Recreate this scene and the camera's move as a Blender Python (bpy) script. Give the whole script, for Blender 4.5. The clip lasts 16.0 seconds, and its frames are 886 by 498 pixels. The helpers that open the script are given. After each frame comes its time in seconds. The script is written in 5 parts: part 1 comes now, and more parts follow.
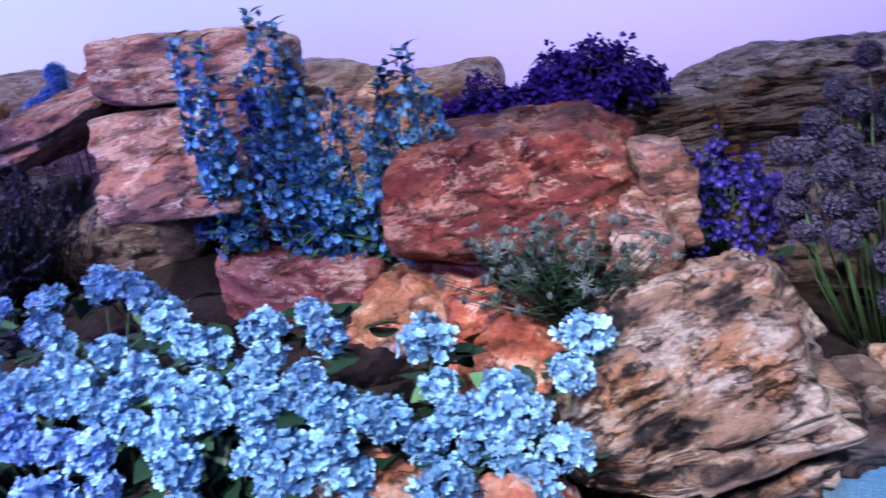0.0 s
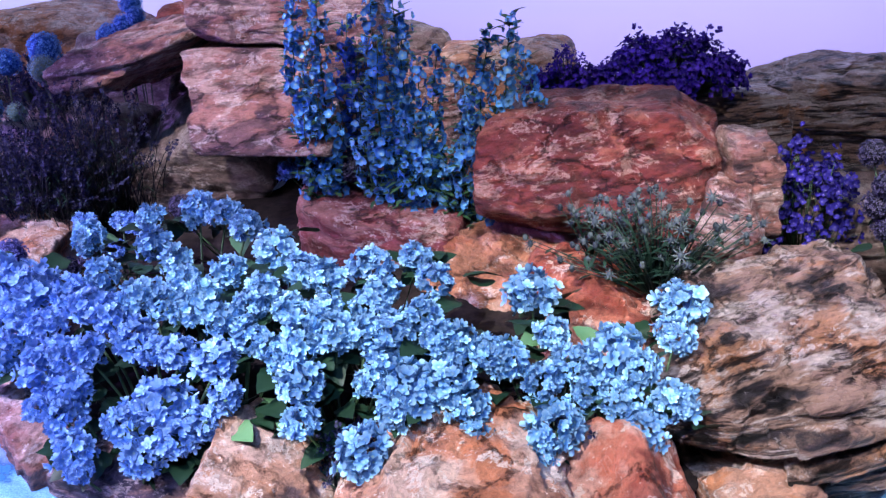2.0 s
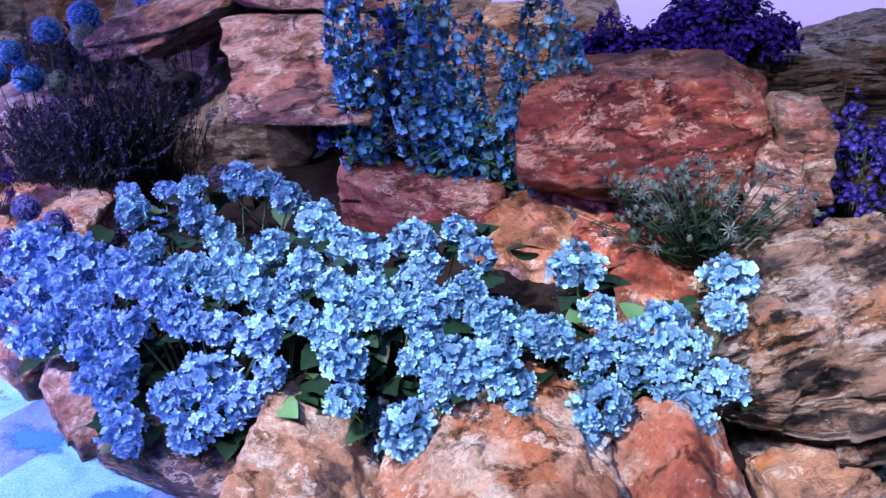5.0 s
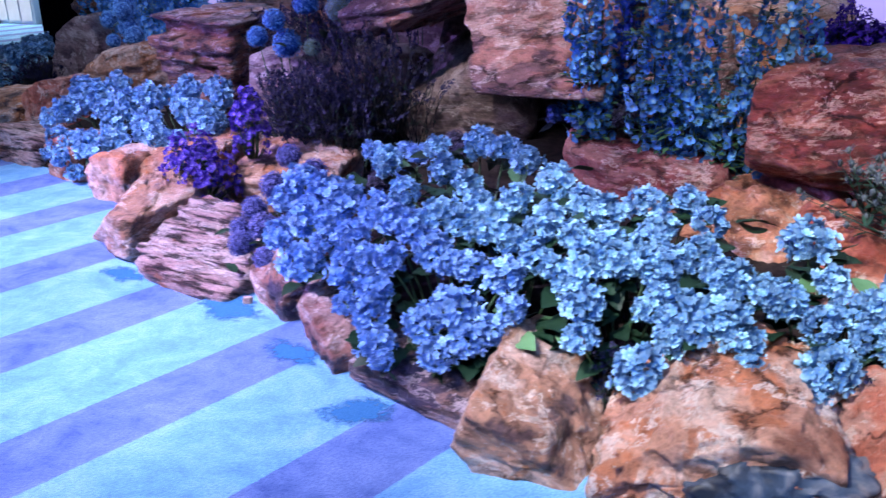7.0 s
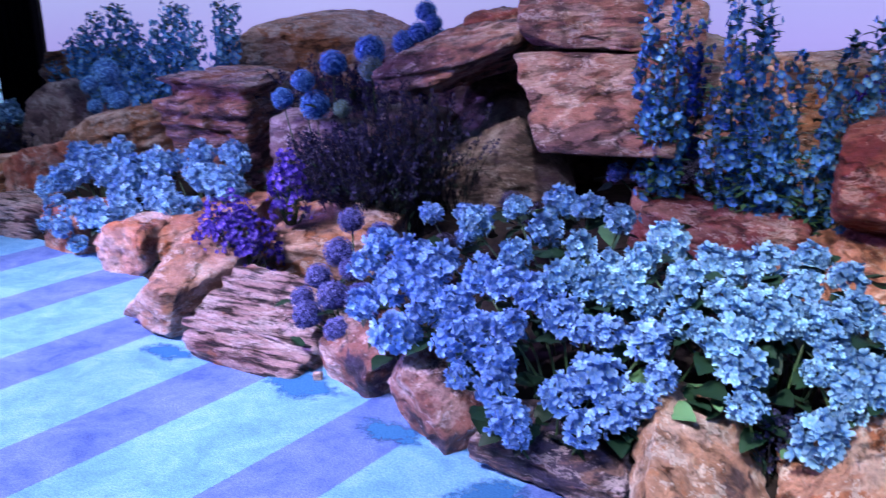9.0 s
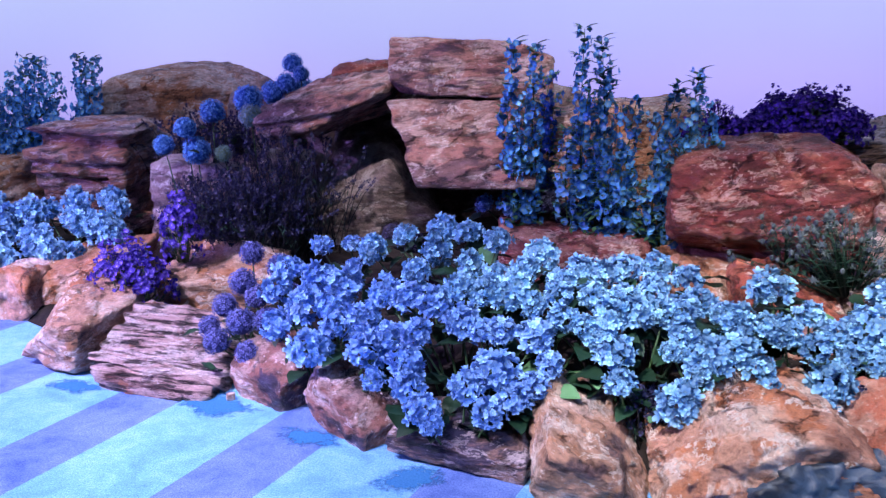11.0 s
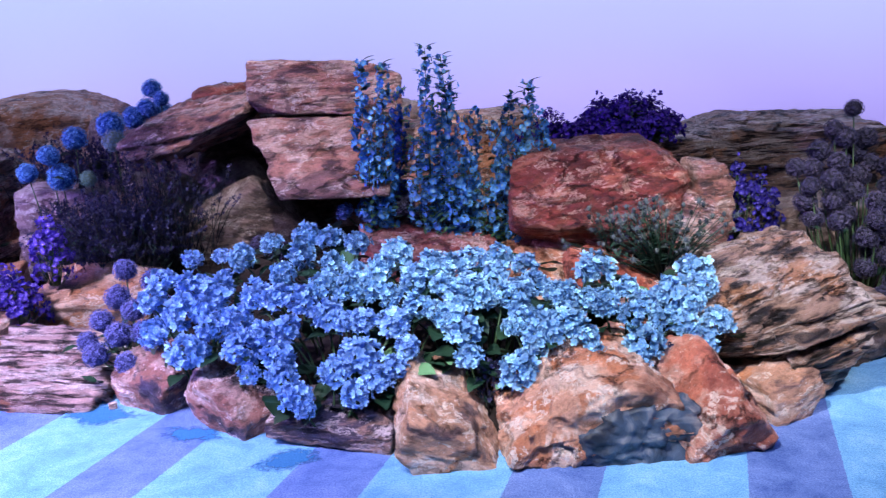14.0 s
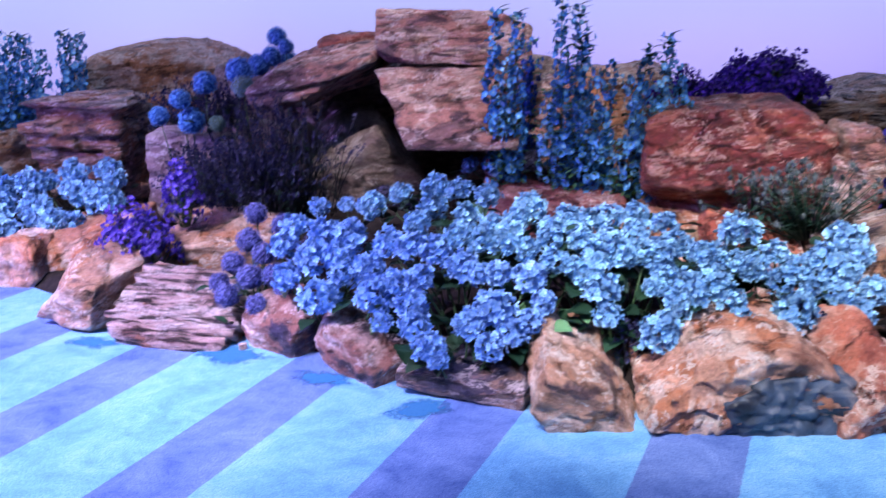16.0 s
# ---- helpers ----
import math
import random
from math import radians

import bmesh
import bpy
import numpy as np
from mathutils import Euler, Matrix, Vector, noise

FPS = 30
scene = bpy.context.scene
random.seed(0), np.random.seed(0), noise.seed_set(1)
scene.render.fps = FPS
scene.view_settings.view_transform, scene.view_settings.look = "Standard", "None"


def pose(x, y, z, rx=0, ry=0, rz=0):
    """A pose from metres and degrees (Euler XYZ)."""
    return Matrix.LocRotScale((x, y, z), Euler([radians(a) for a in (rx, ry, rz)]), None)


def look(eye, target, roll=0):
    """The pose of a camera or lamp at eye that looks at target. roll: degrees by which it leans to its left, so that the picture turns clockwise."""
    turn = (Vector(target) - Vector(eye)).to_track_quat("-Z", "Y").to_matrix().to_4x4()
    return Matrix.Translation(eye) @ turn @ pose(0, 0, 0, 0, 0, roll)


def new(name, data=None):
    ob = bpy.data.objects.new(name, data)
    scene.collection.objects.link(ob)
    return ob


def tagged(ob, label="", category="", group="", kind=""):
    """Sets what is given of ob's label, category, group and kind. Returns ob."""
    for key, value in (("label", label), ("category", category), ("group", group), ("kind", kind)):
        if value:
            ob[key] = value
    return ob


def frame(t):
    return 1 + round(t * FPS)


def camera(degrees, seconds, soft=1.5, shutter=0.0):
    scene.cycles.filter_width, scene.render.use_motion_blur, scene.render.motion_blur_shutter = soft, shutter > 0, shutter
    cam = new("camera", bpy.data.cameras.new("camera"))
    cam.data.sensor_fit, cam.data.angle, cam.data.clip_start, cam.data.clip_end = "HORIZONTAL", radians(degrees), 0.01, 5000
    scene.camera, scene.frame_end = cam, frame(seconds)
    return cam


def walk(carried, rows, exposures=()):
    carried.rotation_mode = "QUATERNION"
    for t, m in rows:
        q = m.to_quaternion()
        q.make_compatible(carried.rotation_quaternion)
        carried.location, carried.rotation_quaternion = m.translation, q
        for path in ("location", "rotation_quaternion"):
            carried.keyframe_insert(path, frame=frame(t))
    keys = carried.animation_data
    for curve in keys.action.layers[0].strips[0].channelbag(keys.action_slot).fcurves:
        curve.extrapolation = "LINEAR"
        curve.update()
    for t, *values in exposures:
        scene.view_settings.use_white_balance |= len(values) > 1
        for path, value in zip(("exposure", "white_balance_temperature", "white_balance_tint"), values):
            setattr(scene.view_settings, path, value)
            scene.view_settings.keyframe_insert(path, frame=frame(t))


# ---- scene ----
cam = camera(52.1, 16.0, soft=1.3, shutter=0.5)
PATH = [
    (0, (0.522, 0.134, 1.318), (-0.024, 1.978, 0.769), -8.8),
    (0.5, (0.386, 0.044, 1.340), (-0.190, 1.881, 0.797), -6.3),
    (1, (0.311, -0.012, 1.317), (-0.205, 1.824, 0.715), -3.8),
    (1.5, (0.253, -0.065, 1.313), (-0.245, 1.771, 0.697), -3.3),
    (2, (0.223, -0.086, 1.314), (-0.290, 1.753, 0.718), -2.2),
    (2.5, (0.226, -0.076, 1.314), (-0.277, 1.769, 0.729), -1.5),
    (3, (0.225, -0.054, 1.319), (-0.279, 1.782, 0.707), -2.2),
    (5.5, (0.170, -0.051, 1.355), (-0.428, 1.722, 0.650), -3.1),
    (6, (0.133, -0.103, 1.348), (-0.505, 1.647, 0.620), -2.8),
    (6.5, (0.151, -0.224, 1.317), (-0.716, 1.454, 0.659), -2.8),
    (7, (0.112, -0.350, 1.313), (-0.817, 1.288, 0.641), -1.7),
    (7.5, (-0.113, -0.523, 1.312), (-0.995, 1.186, 0.764), -4.4),
    (8, (-0.273, -0.467, 1.306), (-1.271, 1.178, 0.761), -2.3),
    (8.5, (-0.386, -0.397, 1.281), (-1.344, 1.282, 0.770), -2.4),
    (9, (-0.466, -0.442, 1.270), (-1.266, 1.310, 0.731), -1.6),
    (9.5, (-0.530, -0.506, 1.283), (-1.198, 1.301, 0.747), -0.6),
    (10, (-0.550, -0.587, 1.278), (-1.120, 1.261, 0.766), -1.1),
    (12.5, (-0.523, -1.236, 1.296), (-0.819, 0.708, 0.929), -0.6),
    (13, (-0.469, -1.235, 1.298), (-0.669, 0.714, 0.898), -1.6),
    (13.5, (-0.428, -1.229, 1.292), (-0.574, 0.720, 0.865), -3.2),
    (14, (-0.438, -1.229, 1.295), (-0.618, 0.718, 0.876), -3.2),
    (14.5, (-0.465, -1.240, 1.294), (-0.683, 0.702, 0.870), -2.8),
    (15, (-0.488, -1.243, 1.292), (-0.745, 0.694, 0.867), -2.2),
    (15.5, (-0.517, -1.238, 1.276), (-0.830, 0.689, 0.844), -2.1),
    (16, (-0.611, -1.187, 1.253), (-0.989, 0.714, 0.762), -2.1),
]
EXPOSURES = [(0, 0.14), (3, 0.04), (5.5, 0.0), (6.5, -0.04), (7.5, -0.16), (8.3, -0.32), (9, -0.32), (10, -0.26), (12.5, -0.1), (16, -0.1)]
walk(cam, [(t, look(eye, target, roll)) for t, eye, target, roll in PATH], EXPOSURES)

# ---------------------------------------------------------------- world and lights
world = bpy.data.worlds.new("hall_dark")
scene.world = world
world.use_nodes = True
world.node_tree.nodes["Background"].inputs["Color"].default_value = (0.06, 0.07, 0.16, 1)
world.node_tree.nodes["Background"].inputs["Strength"].default_value = 0.02


def lamp(name, kind, eye, target, energy, color, size=0.5, spot=60, blend=0.5):
    data = bpy.data.lights.new(name, kind)
    data.energy, data.color = energy, color
    if kind == "AREA":
        data.shape, data.size = "DISK", size
    else:
        data.shadow_soft_size = size
    if kind == "SPOT":
        data.spot_size, data.spot_blend = radians(spot), blend
    ob = new(name, data)
    ob.matrix_world = look(eye, target)
    return ob


lamp("unseen_spotlight", "SPOT", (-1.6, -1.5, 4.4), (0.02, 2.12, 0.29), 2150, (0.98, 0.92, 0.92), 0.045, 27.5, 0.7)
lamp("unseen_spotlight", "SPOT", (1.6, -1.0, 4.4), (0.52, 2.50, 0.32), 1080, (1.0, 0.89, 0.86), 0.05, 19, 0.5)
lamp("unseen_spotlight", "SPOT", (-2.6, -0.8, 4.4), (-1.53, 2.07, 0.29), 830, (0.80, 0.73, 1.0), 0.05, 30, 0.6)
lamp("unseen_spotlight", "SPOT", (-1.4, 0.5, 4.5), (-1.52, 3.67, 1.05), 1400, (1.0, 0.92, 1.0), 0.05, 25, 0.7)
# fill spot added to lift the purple cushion out of shadow
lamp("unseen_spotlight", "SPOT", (0.8, 0.5, 4.5), (0.28, 3.72, 0.86), 450, (1.0, 0.92, 0.95), 0.06, 40, 0.6)
lamp("unseen_spotlight", "SPOT", (-3.8, 0.5, 4.5), (-4.15, 4.27, 0.72), 480, (0.70, 0.62, 1.0), 0.05, 40, 0.7)
lamp("violet_side_spotlight", "SPOT", (-7.6, 0.6, 2.6), (-2.32, 3.13, 0.74), 1900, (0.36, 0.22, 1.0), 0.06, 40, 0.7)
lamp("unseen_spotlight", "SPOT", (-4.6, -0.8, 4.4), (-3.27, 1.33, 0), 4300, (0.74, 0.68, 1.0), 0.07, 54, 0.9)
lamp("unseen_spotlight", "SPOT", (-6.6, 0.6, 4.4), (-5.50, 3.21, 0.12), 800, (0.62, 0.72, 1.0), 0.08, 62, 0.9)
# blue fill added to brighten the dark carpet in front, no known fixture
lamp("unseen_spotlight", "SPOT", (0.7, -2.2, 4.4), (0.23, 0.52, 0), 680, (0.42, 0.56, 1.0), 0.08, 56, 1.0)
lamp("hall_wash", "AREA", (0.6, -0.5, 4.5), (0.32, 1.78, 0), 85, (0.10, 0.26, 1.0), 2.0)
lamp("far_room_light", "AREA", (-14.0, 8.6, 4.3), (-14.6, 10.5, 0.0), 620, (1.0, 0.95, 0.92), 2.0)

# ---------------------------------------------------------------- materials


def ramp(nt, fac, stops, name="ramp"):
    node = nt.nodes.new("ShaderNodeValToRGB")
    els = node.color_ramp.elements
    while len(els) < len(stops):
        els.new(0.5)
    for el, (p, c) in zip(els, stops):
        el.position, el.color = p, (*c, 1)
    nt.links.new(fac, node.inputs["Fac"])
    return node.outputs["Color"]


def base_material(name, rough=0.8, spec=0.3):
    mat = bpy.data.materials.new(name)
    mat.use_nodes = True
    nt = mat.node_tree
    bsdf = nt.nodes["Principled BSDF"]
    bsdf.inputs["Roughness"].default_value = rough
    bsdf.inputs["Specular IOR Level"].default_value = spec
    return mat, nt, bsdf


def noise_tex(nt, vec, scale, detail=6, rough=0.6, dist=0.0):
    node = nt.nodes.new("ShaderNodeTexNoise")
    node.inputs["Scale"].default_value = scale
    node.inputs["Detail"].default_value = detail
    node.inputs["Roughness"].default_value = rough
    node.inputs["Distortion"].default_value = dist
    if vec is not None:
        nt.links.new(vec, node.inputs["Vector"])
    return node


def math_node(nt, op, a, b=0.0, clamp=False):
    node = nt.nodes.new("ShaderNodeMath")
    node.operation, node.use_clamp = op, clamp
    for n, v in enumerate((a, b)):
        if isinstance(v, (int, float)):
            node.inputs[n].default_value = v
        else:
            nt.links.new(v, node.inputs[n])
    return node.outputs[0]


def mix_color(nt, fac, a, b, mode="MIX"):
    node = nt.nodes.new("ShaderNodeMix")
    node.data_type, node.blend_type = "RGBA", mode
    for sock, v in ((node.inputs["Factor"], fac), (node.inputs["A"], a), (node.inputs["B"], b)):
        if isinstance(v, (int, float)):
            sock.default_value = v
        elif isinstance(v, tuple):
            sock.default_value = (*v, 1)
        else:
            nt.links.new(v, sock)
    return node.outputs["Result"]


def rock_material(name, dark, mid, light, vein, accent, lay=0.3, accent_at=0.55, stretch=2.4, vein_amount=0.7, dip=8):
    """Broken quartzite: crisp patches of colour along the beds, white mineral smears and flecks, cracks and bed grooves
    with shade put into the colour, sparkling grain.
    """
    mat, nt, bsdf = base_material(name, 0.55, 0.5)
    tc = nt.nodes.new("ShaderNodeTexCoord")
    info = nt.nodes.new("ShaderNodeObjectInfo")
    shift = nt.nodes.new("ShaderNodeVectorMath")
    shift.operation = "ADD"
    wide = nt.nodes.new("ShaderNodeCombineXYZ")
    nt.links.new(math_node(nt, "MULTIPLY", info.outputs["Random"], 37.0), wide.inputs[0])
    nt.links.new(math_node(nt, "MULTIPLY", info.outputs["Random"], 11.0), wide.inputs[1])
    nt.links.new(tc.outputs["Object"], shift.inputs[0])
    nt.links.new(wide.outputs[0], shift.inputs[1])
    vec = shift.outputs[0]

    turned = nt.nodes.new("ShaderNodeMapping")
    turned.inputs["Rotation"].default_value = (radians(-dip), 0.1, 0.0)
    nt.links.new(vec, turned.inputs["Vector"])

    def scaled(k):
        node = nt.nodes.new("ShaderNodeMapping")
        node.inputs["Scale"].default_value = (1.0, 1.0, k)
        nt.links.new(turned.outputs[0], node.inputs["Vector"])
        return node.outputs[0]

    flat, thin = scaled(stretch), scaled(stretch * 1.9)
    patches = noise_tex(nt, flat, 3.4, 9, 0.60, 0.3)
    large = noise_tex(nt, vec, 3.1, 8, 0.62, 0.5)
    medium = noise_tex(nt, flat, 13.0, 9, 0.72, 0.2)
    fine = noise_tex(nt, vec, 85.0, 4, 0.7)
    lines = noise_tex(nt, thin, 6.5, 9, 0.68, 0.1)
    veins = noise_tex(nt, flat, 6.8, 11, 0.76, 0.35)
    flecks = noise_tex(nt, vec, 42.0, 3, 0.6)
    col = ramp(nt, patches.outputs["Fac"], [(0.38, dark), (0.44, mid), (0.50, mid), (0.54, light), (0.60, light), (0.63, mid)])
    amask = ramp(nt, large.outputs["Fac"], [(accent_at - 0.012, (0, 0, 0)), (accent_at + 0.02, (0.85, 0.85, 0.85))])
    col = mix_color(nt, amask, col, accent)
    tone = ramp(nt, medium.outputs["Fac"], [(0.34, (0.42, 0.38, 0.38)), (0.46, (0.92, 0.92, 0.92)), (0.60, (1.18, 1.16, 1.15))])
    col = mix_color(nt, 0.8, col, tone, "MULTIPLY")
    vmask = ramp(nt, veins.outputs["Fac"], [(0.555, (0, 0, 0)), (0.57, (1, 1, 1)), (0.61, (0.8, 0.8, 0.8)), (0.625, (0, 0, 0))])
    col = mix_color(nt, math_node(nt, "MULTIPLY", vmask, vein_amount), col, vein)
    fmask = ramp(nt, math_node(nt, "ADD", flecks.outputs["Fac"], math_node(nt, "MULTIPLY", math_node(nt, "SUBTRACT", patches.outputs["Fac"], 0.5), 0.6)), [(0.66, (0, 0, 0)), (0.70, (0.6, 0.6, 0.6))])
    col = mix_color(nt, fmask, col, vein)
    # painted shade in the bed grooves, dark where the bump dips
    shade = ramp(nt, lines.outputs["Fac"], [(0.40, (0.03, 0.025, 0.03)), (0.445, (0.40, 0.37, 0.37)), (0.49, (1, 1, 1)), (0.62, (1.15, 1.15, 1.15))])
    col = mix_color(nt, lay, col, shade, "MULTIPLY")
    bent = nt.nodes.new("ShaderNodeVectorMath")
    bent.operation = "MULTIPLY_ADD"
    nt.links.new(medium.outputs["Color"], bent.inputs[0])
    bent.inputs[1].default_value = (0.22, 0.22, 0.22)
    nt.links.new(flat, bent.inputs[2])
    cells = nt.nodes.new("ShaderNodeTexVoronoi")
    cells.feature = "DISTANCE_TO_EDGE"
    cells.inputs["Scale"].default_value = 3.6
    nt.links.new(bent.outputs[0], cells.inputs["Vector"])
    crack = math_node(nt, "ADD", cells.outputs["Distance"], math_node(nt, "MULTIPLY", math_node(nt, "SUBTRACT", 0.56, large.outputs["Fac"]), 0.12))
    # crevice shade multiplied into the colour along the cracks
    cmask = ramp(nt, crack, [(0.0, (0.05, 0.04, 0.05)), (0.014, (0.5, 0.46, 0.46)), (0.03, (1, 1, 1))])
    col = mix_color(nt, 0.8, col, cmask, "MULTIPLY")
    grain = ramp(nt, fine.outputs["Fac"], [(0.34, (0.5, 0.48, 0.48)), (0.47, (1, 1, 1)), (0.62, (1.1, 1.1, 1.1)), (0.70, (1.6, 1.58, 1.55))])
    col = mix_color(nt, 0.6, col, grain, "MULTIPLY")
    nt.links.new(col, bsdf.inputs["Base Color"])
    rough = ramp(nt, medium.outputs["Fac"], [(0.38, (0.62, 0.62, 0.62)), (0.60, (0.30, 0.30, 0.30))])
    nt.links.new(rough, bsdf.inputs["Roughness"])
    h = math_node(nt, "ADD", math_node(nt, "MULTIPLY", lines.outputs["Fac"], 0.35 + 1.2 * lay), math_node(nt, "MULTIPLY", fine.outputs["Fac"], 0.14))
    h = math_node(nt, "ADD", h, math_node(nt, "MULTIPLY", medium.outputs["Fac"], 1.1))
    h = math_node(nt, "ADD", h, math_node(nt, "MULTIPLY", math_node(nt, "MINIMUM", math_node(nt, "MAXIMUM", crack, 0.0), 0.03), 9.0))
    bump = nt.nodes.new("ShaderNodeBump")
    bump.inputs["Strength"].default_value = 1.0
    bump.inputs["Distance"].default_value = 0.034
    nt.links.new(h, bump.inputs["Height"])
    nt.links.new(bump.outputs[0], bsdf.inputs["Normal"])
    return mat


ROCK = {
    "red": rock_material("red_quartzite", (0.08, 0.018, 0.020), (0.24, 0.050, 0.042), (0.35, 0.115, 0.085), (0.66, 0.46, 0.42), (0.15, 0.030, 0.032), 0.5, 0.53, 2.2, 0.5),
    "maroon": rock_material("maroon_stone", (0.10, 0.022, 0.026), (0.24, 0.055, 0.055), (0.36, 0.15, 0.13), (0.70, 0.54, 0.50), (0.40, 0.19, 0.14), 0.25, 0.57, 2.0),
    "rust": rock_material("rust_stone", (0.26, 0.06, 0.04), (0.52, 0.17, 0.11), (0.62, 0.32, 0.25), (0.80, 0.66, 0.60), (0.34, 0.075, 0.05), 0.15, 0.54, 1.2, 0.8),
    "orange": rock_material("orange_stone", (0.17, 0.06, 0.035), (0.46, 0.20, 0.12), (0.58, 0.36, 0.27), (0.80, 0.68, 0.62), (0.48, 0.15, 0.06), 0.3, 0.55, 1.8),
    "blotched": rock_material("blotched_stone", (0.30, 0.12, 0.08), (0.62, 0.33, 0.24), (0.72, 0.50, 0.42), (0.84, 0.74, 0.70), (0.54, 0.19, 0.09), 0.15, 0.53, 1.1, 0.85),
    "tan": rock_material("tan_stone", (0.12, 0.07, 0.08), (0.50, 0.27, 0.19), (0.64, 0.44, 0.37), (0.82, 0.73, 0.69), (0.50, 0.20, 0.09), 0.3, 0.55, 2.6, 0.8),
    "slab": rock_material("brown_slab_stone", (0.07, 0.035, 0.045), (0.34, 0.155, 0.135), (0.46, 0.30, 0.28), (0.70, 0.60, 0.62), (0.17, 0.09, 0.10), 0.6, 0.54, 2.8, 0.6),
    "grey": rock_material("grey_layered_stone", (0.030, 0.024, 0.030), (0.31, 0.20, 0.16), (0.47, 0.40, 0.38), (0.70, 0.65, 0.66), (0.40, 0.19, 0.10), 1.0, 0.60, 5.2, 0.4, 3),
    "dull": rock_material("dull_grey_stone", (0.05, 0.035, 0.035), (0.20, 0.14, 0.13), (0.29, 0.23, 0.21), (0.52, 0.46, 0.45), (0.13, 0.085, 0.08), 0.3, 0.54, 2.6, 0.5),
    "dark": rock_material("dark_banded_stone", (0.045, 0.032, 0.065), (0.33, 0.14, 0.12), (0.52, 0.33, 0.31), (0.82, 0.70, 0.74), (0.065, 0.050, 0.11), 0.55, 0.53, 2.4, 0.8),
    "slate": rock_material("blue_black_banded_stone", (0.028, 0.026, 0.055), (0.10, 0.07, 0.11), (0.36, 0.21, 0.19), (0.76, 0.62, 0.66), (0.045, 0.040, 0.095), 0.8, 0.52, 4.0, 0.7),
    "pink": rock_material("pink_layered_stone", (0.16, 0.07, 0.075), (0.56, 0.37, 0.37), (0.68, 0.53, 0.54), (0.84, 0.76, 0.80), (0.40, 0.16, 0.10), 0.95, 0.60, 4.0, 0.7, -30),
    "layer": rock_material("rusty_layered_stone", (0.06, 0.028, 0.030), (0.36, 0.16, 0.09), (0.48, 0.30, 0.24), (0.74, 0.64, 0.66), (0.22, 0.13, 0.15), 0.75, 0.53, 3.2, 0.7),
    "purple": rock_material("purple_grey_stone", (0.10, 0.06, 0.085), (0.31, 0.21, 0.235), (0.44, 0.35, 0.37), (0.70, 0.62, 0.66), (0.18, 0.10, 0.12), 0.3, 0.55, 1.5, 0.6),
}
vug_mat, nt, bsdf = base_material("blue_black_mineral", 0.5, 0.5)
tc = nt.nodes.new("ShaderNodeTexCoord")
n1 = noise_tex(nt, tc.outputs["Object"], 9, 7, 0.6, 0.8)
nt.links.new(ramp(nt, n1.outputs["Fac"], [(0.34, (0.01, 0.012, 0.02)), (0.52, (0.05, 0.075, 0.12)), (0.62, (0.16, 0.17, 0.20)), (0.75, (0.36, 0.30, 0.27))]), bsdf.inputs["Base Color"])
bump = nt.nodes.new("ShaderNodeBump")
bump.inputs["Strength"].default_value, bump.inputs["Distance"].default_value = 0.8, 0.02
nt.links.new(n1.outputs["Fac"], bump.inputs["Height"])
nt.links.new(bump.outputs[0], bsdf.inputs["Normal"])


def petal_material(name, heart, inner, outer, spread=0.25, rough=0.55):
    """Silk petals: pale heart to coloured rim, each floret its own shade."""
    mat, nt, bsdf = base_material(name, rough, 0.25)
    at = nt.nodes.new("ShaderNodeAttribute")
    at.attribute_name = "rim"
    geo = nt.nodes.new("ShaderNodeNewGeometry")
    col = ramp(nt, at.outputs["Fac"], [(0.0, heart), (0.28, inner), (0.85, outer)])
    lo = 1.0 - spread
    var = ramp(nt, geo.outputs["Random Per Island"], [(0.0, (lo * 0.92, lo * 0.95, lo)), (0.5, (1, 1, 1)), (1.0, (1 + spread, 1 + spread * 0.8, 1 + spread * 0.4))])
    col = mix_color(nt, 1.0, col, var, "MULTIPLY")
    info = nt.nodes.new("ShaderNodeObjectInfo")
    obv = ramp(nt, info.outputs["Random"], [(0.0, (0.84, 0.86, 0.92)), (1.0, (1.12, 1.10, 1.05))])
    col = mix_color(nt, 1.0, col, obv, "MULTIPLY")
    nt.links.new(col, bsdf.inputs["Base Color"])
    trans = nt.nodes.new("ShaderNodeBsdfTranslucent")
    nt.links.new(col, trans.inputs["Color"])
    mix = nt.nodes.new("ShaderNodeMixShader")
    mix.inputs[0].default_value = 0.22
    out = nt.nodes["Material Output"]
    nt.links.new(bsdf.outputs[0], mix.inputs[1])
    nt.links.new(trans.outputs[0], mix.inputs[2])
    nt.links.new(mix.outputs[0], out.inputs["Surface"])
    return mat


def leaf_material(name, a, b, rough=0.5):
    mat, nt, bsdf = base_material(name, rough, 0.35)
    geo = nt.nodes.new("ShaderNodeNewGeometry")
    info = nt.nodes.new("ShaderNodeObjectInfo")
    tc = nt.nodes.new("ShaderNodeTexCoord")
    n = noise_tex(nt, tc.outputs["Object"], 30, 4)
    mixed = math_node(nt, "ADD", math_node(nt, "MULTIPLY", geo.outputs["Random Per Island"], 0.4), math_node(nt, "MULTIPLY", info.outputs["Random"], 0.4))
    fac = math_node(nt, "ADD", mixed, math_node(nt, "MULTIPLY", n.outputs["Fac"], 0.25))
    nt.links.new(ramp(nt, fac, [(0.1, a), (0.95, b)]), bsdf.inputs["Base Color"])
    return mat


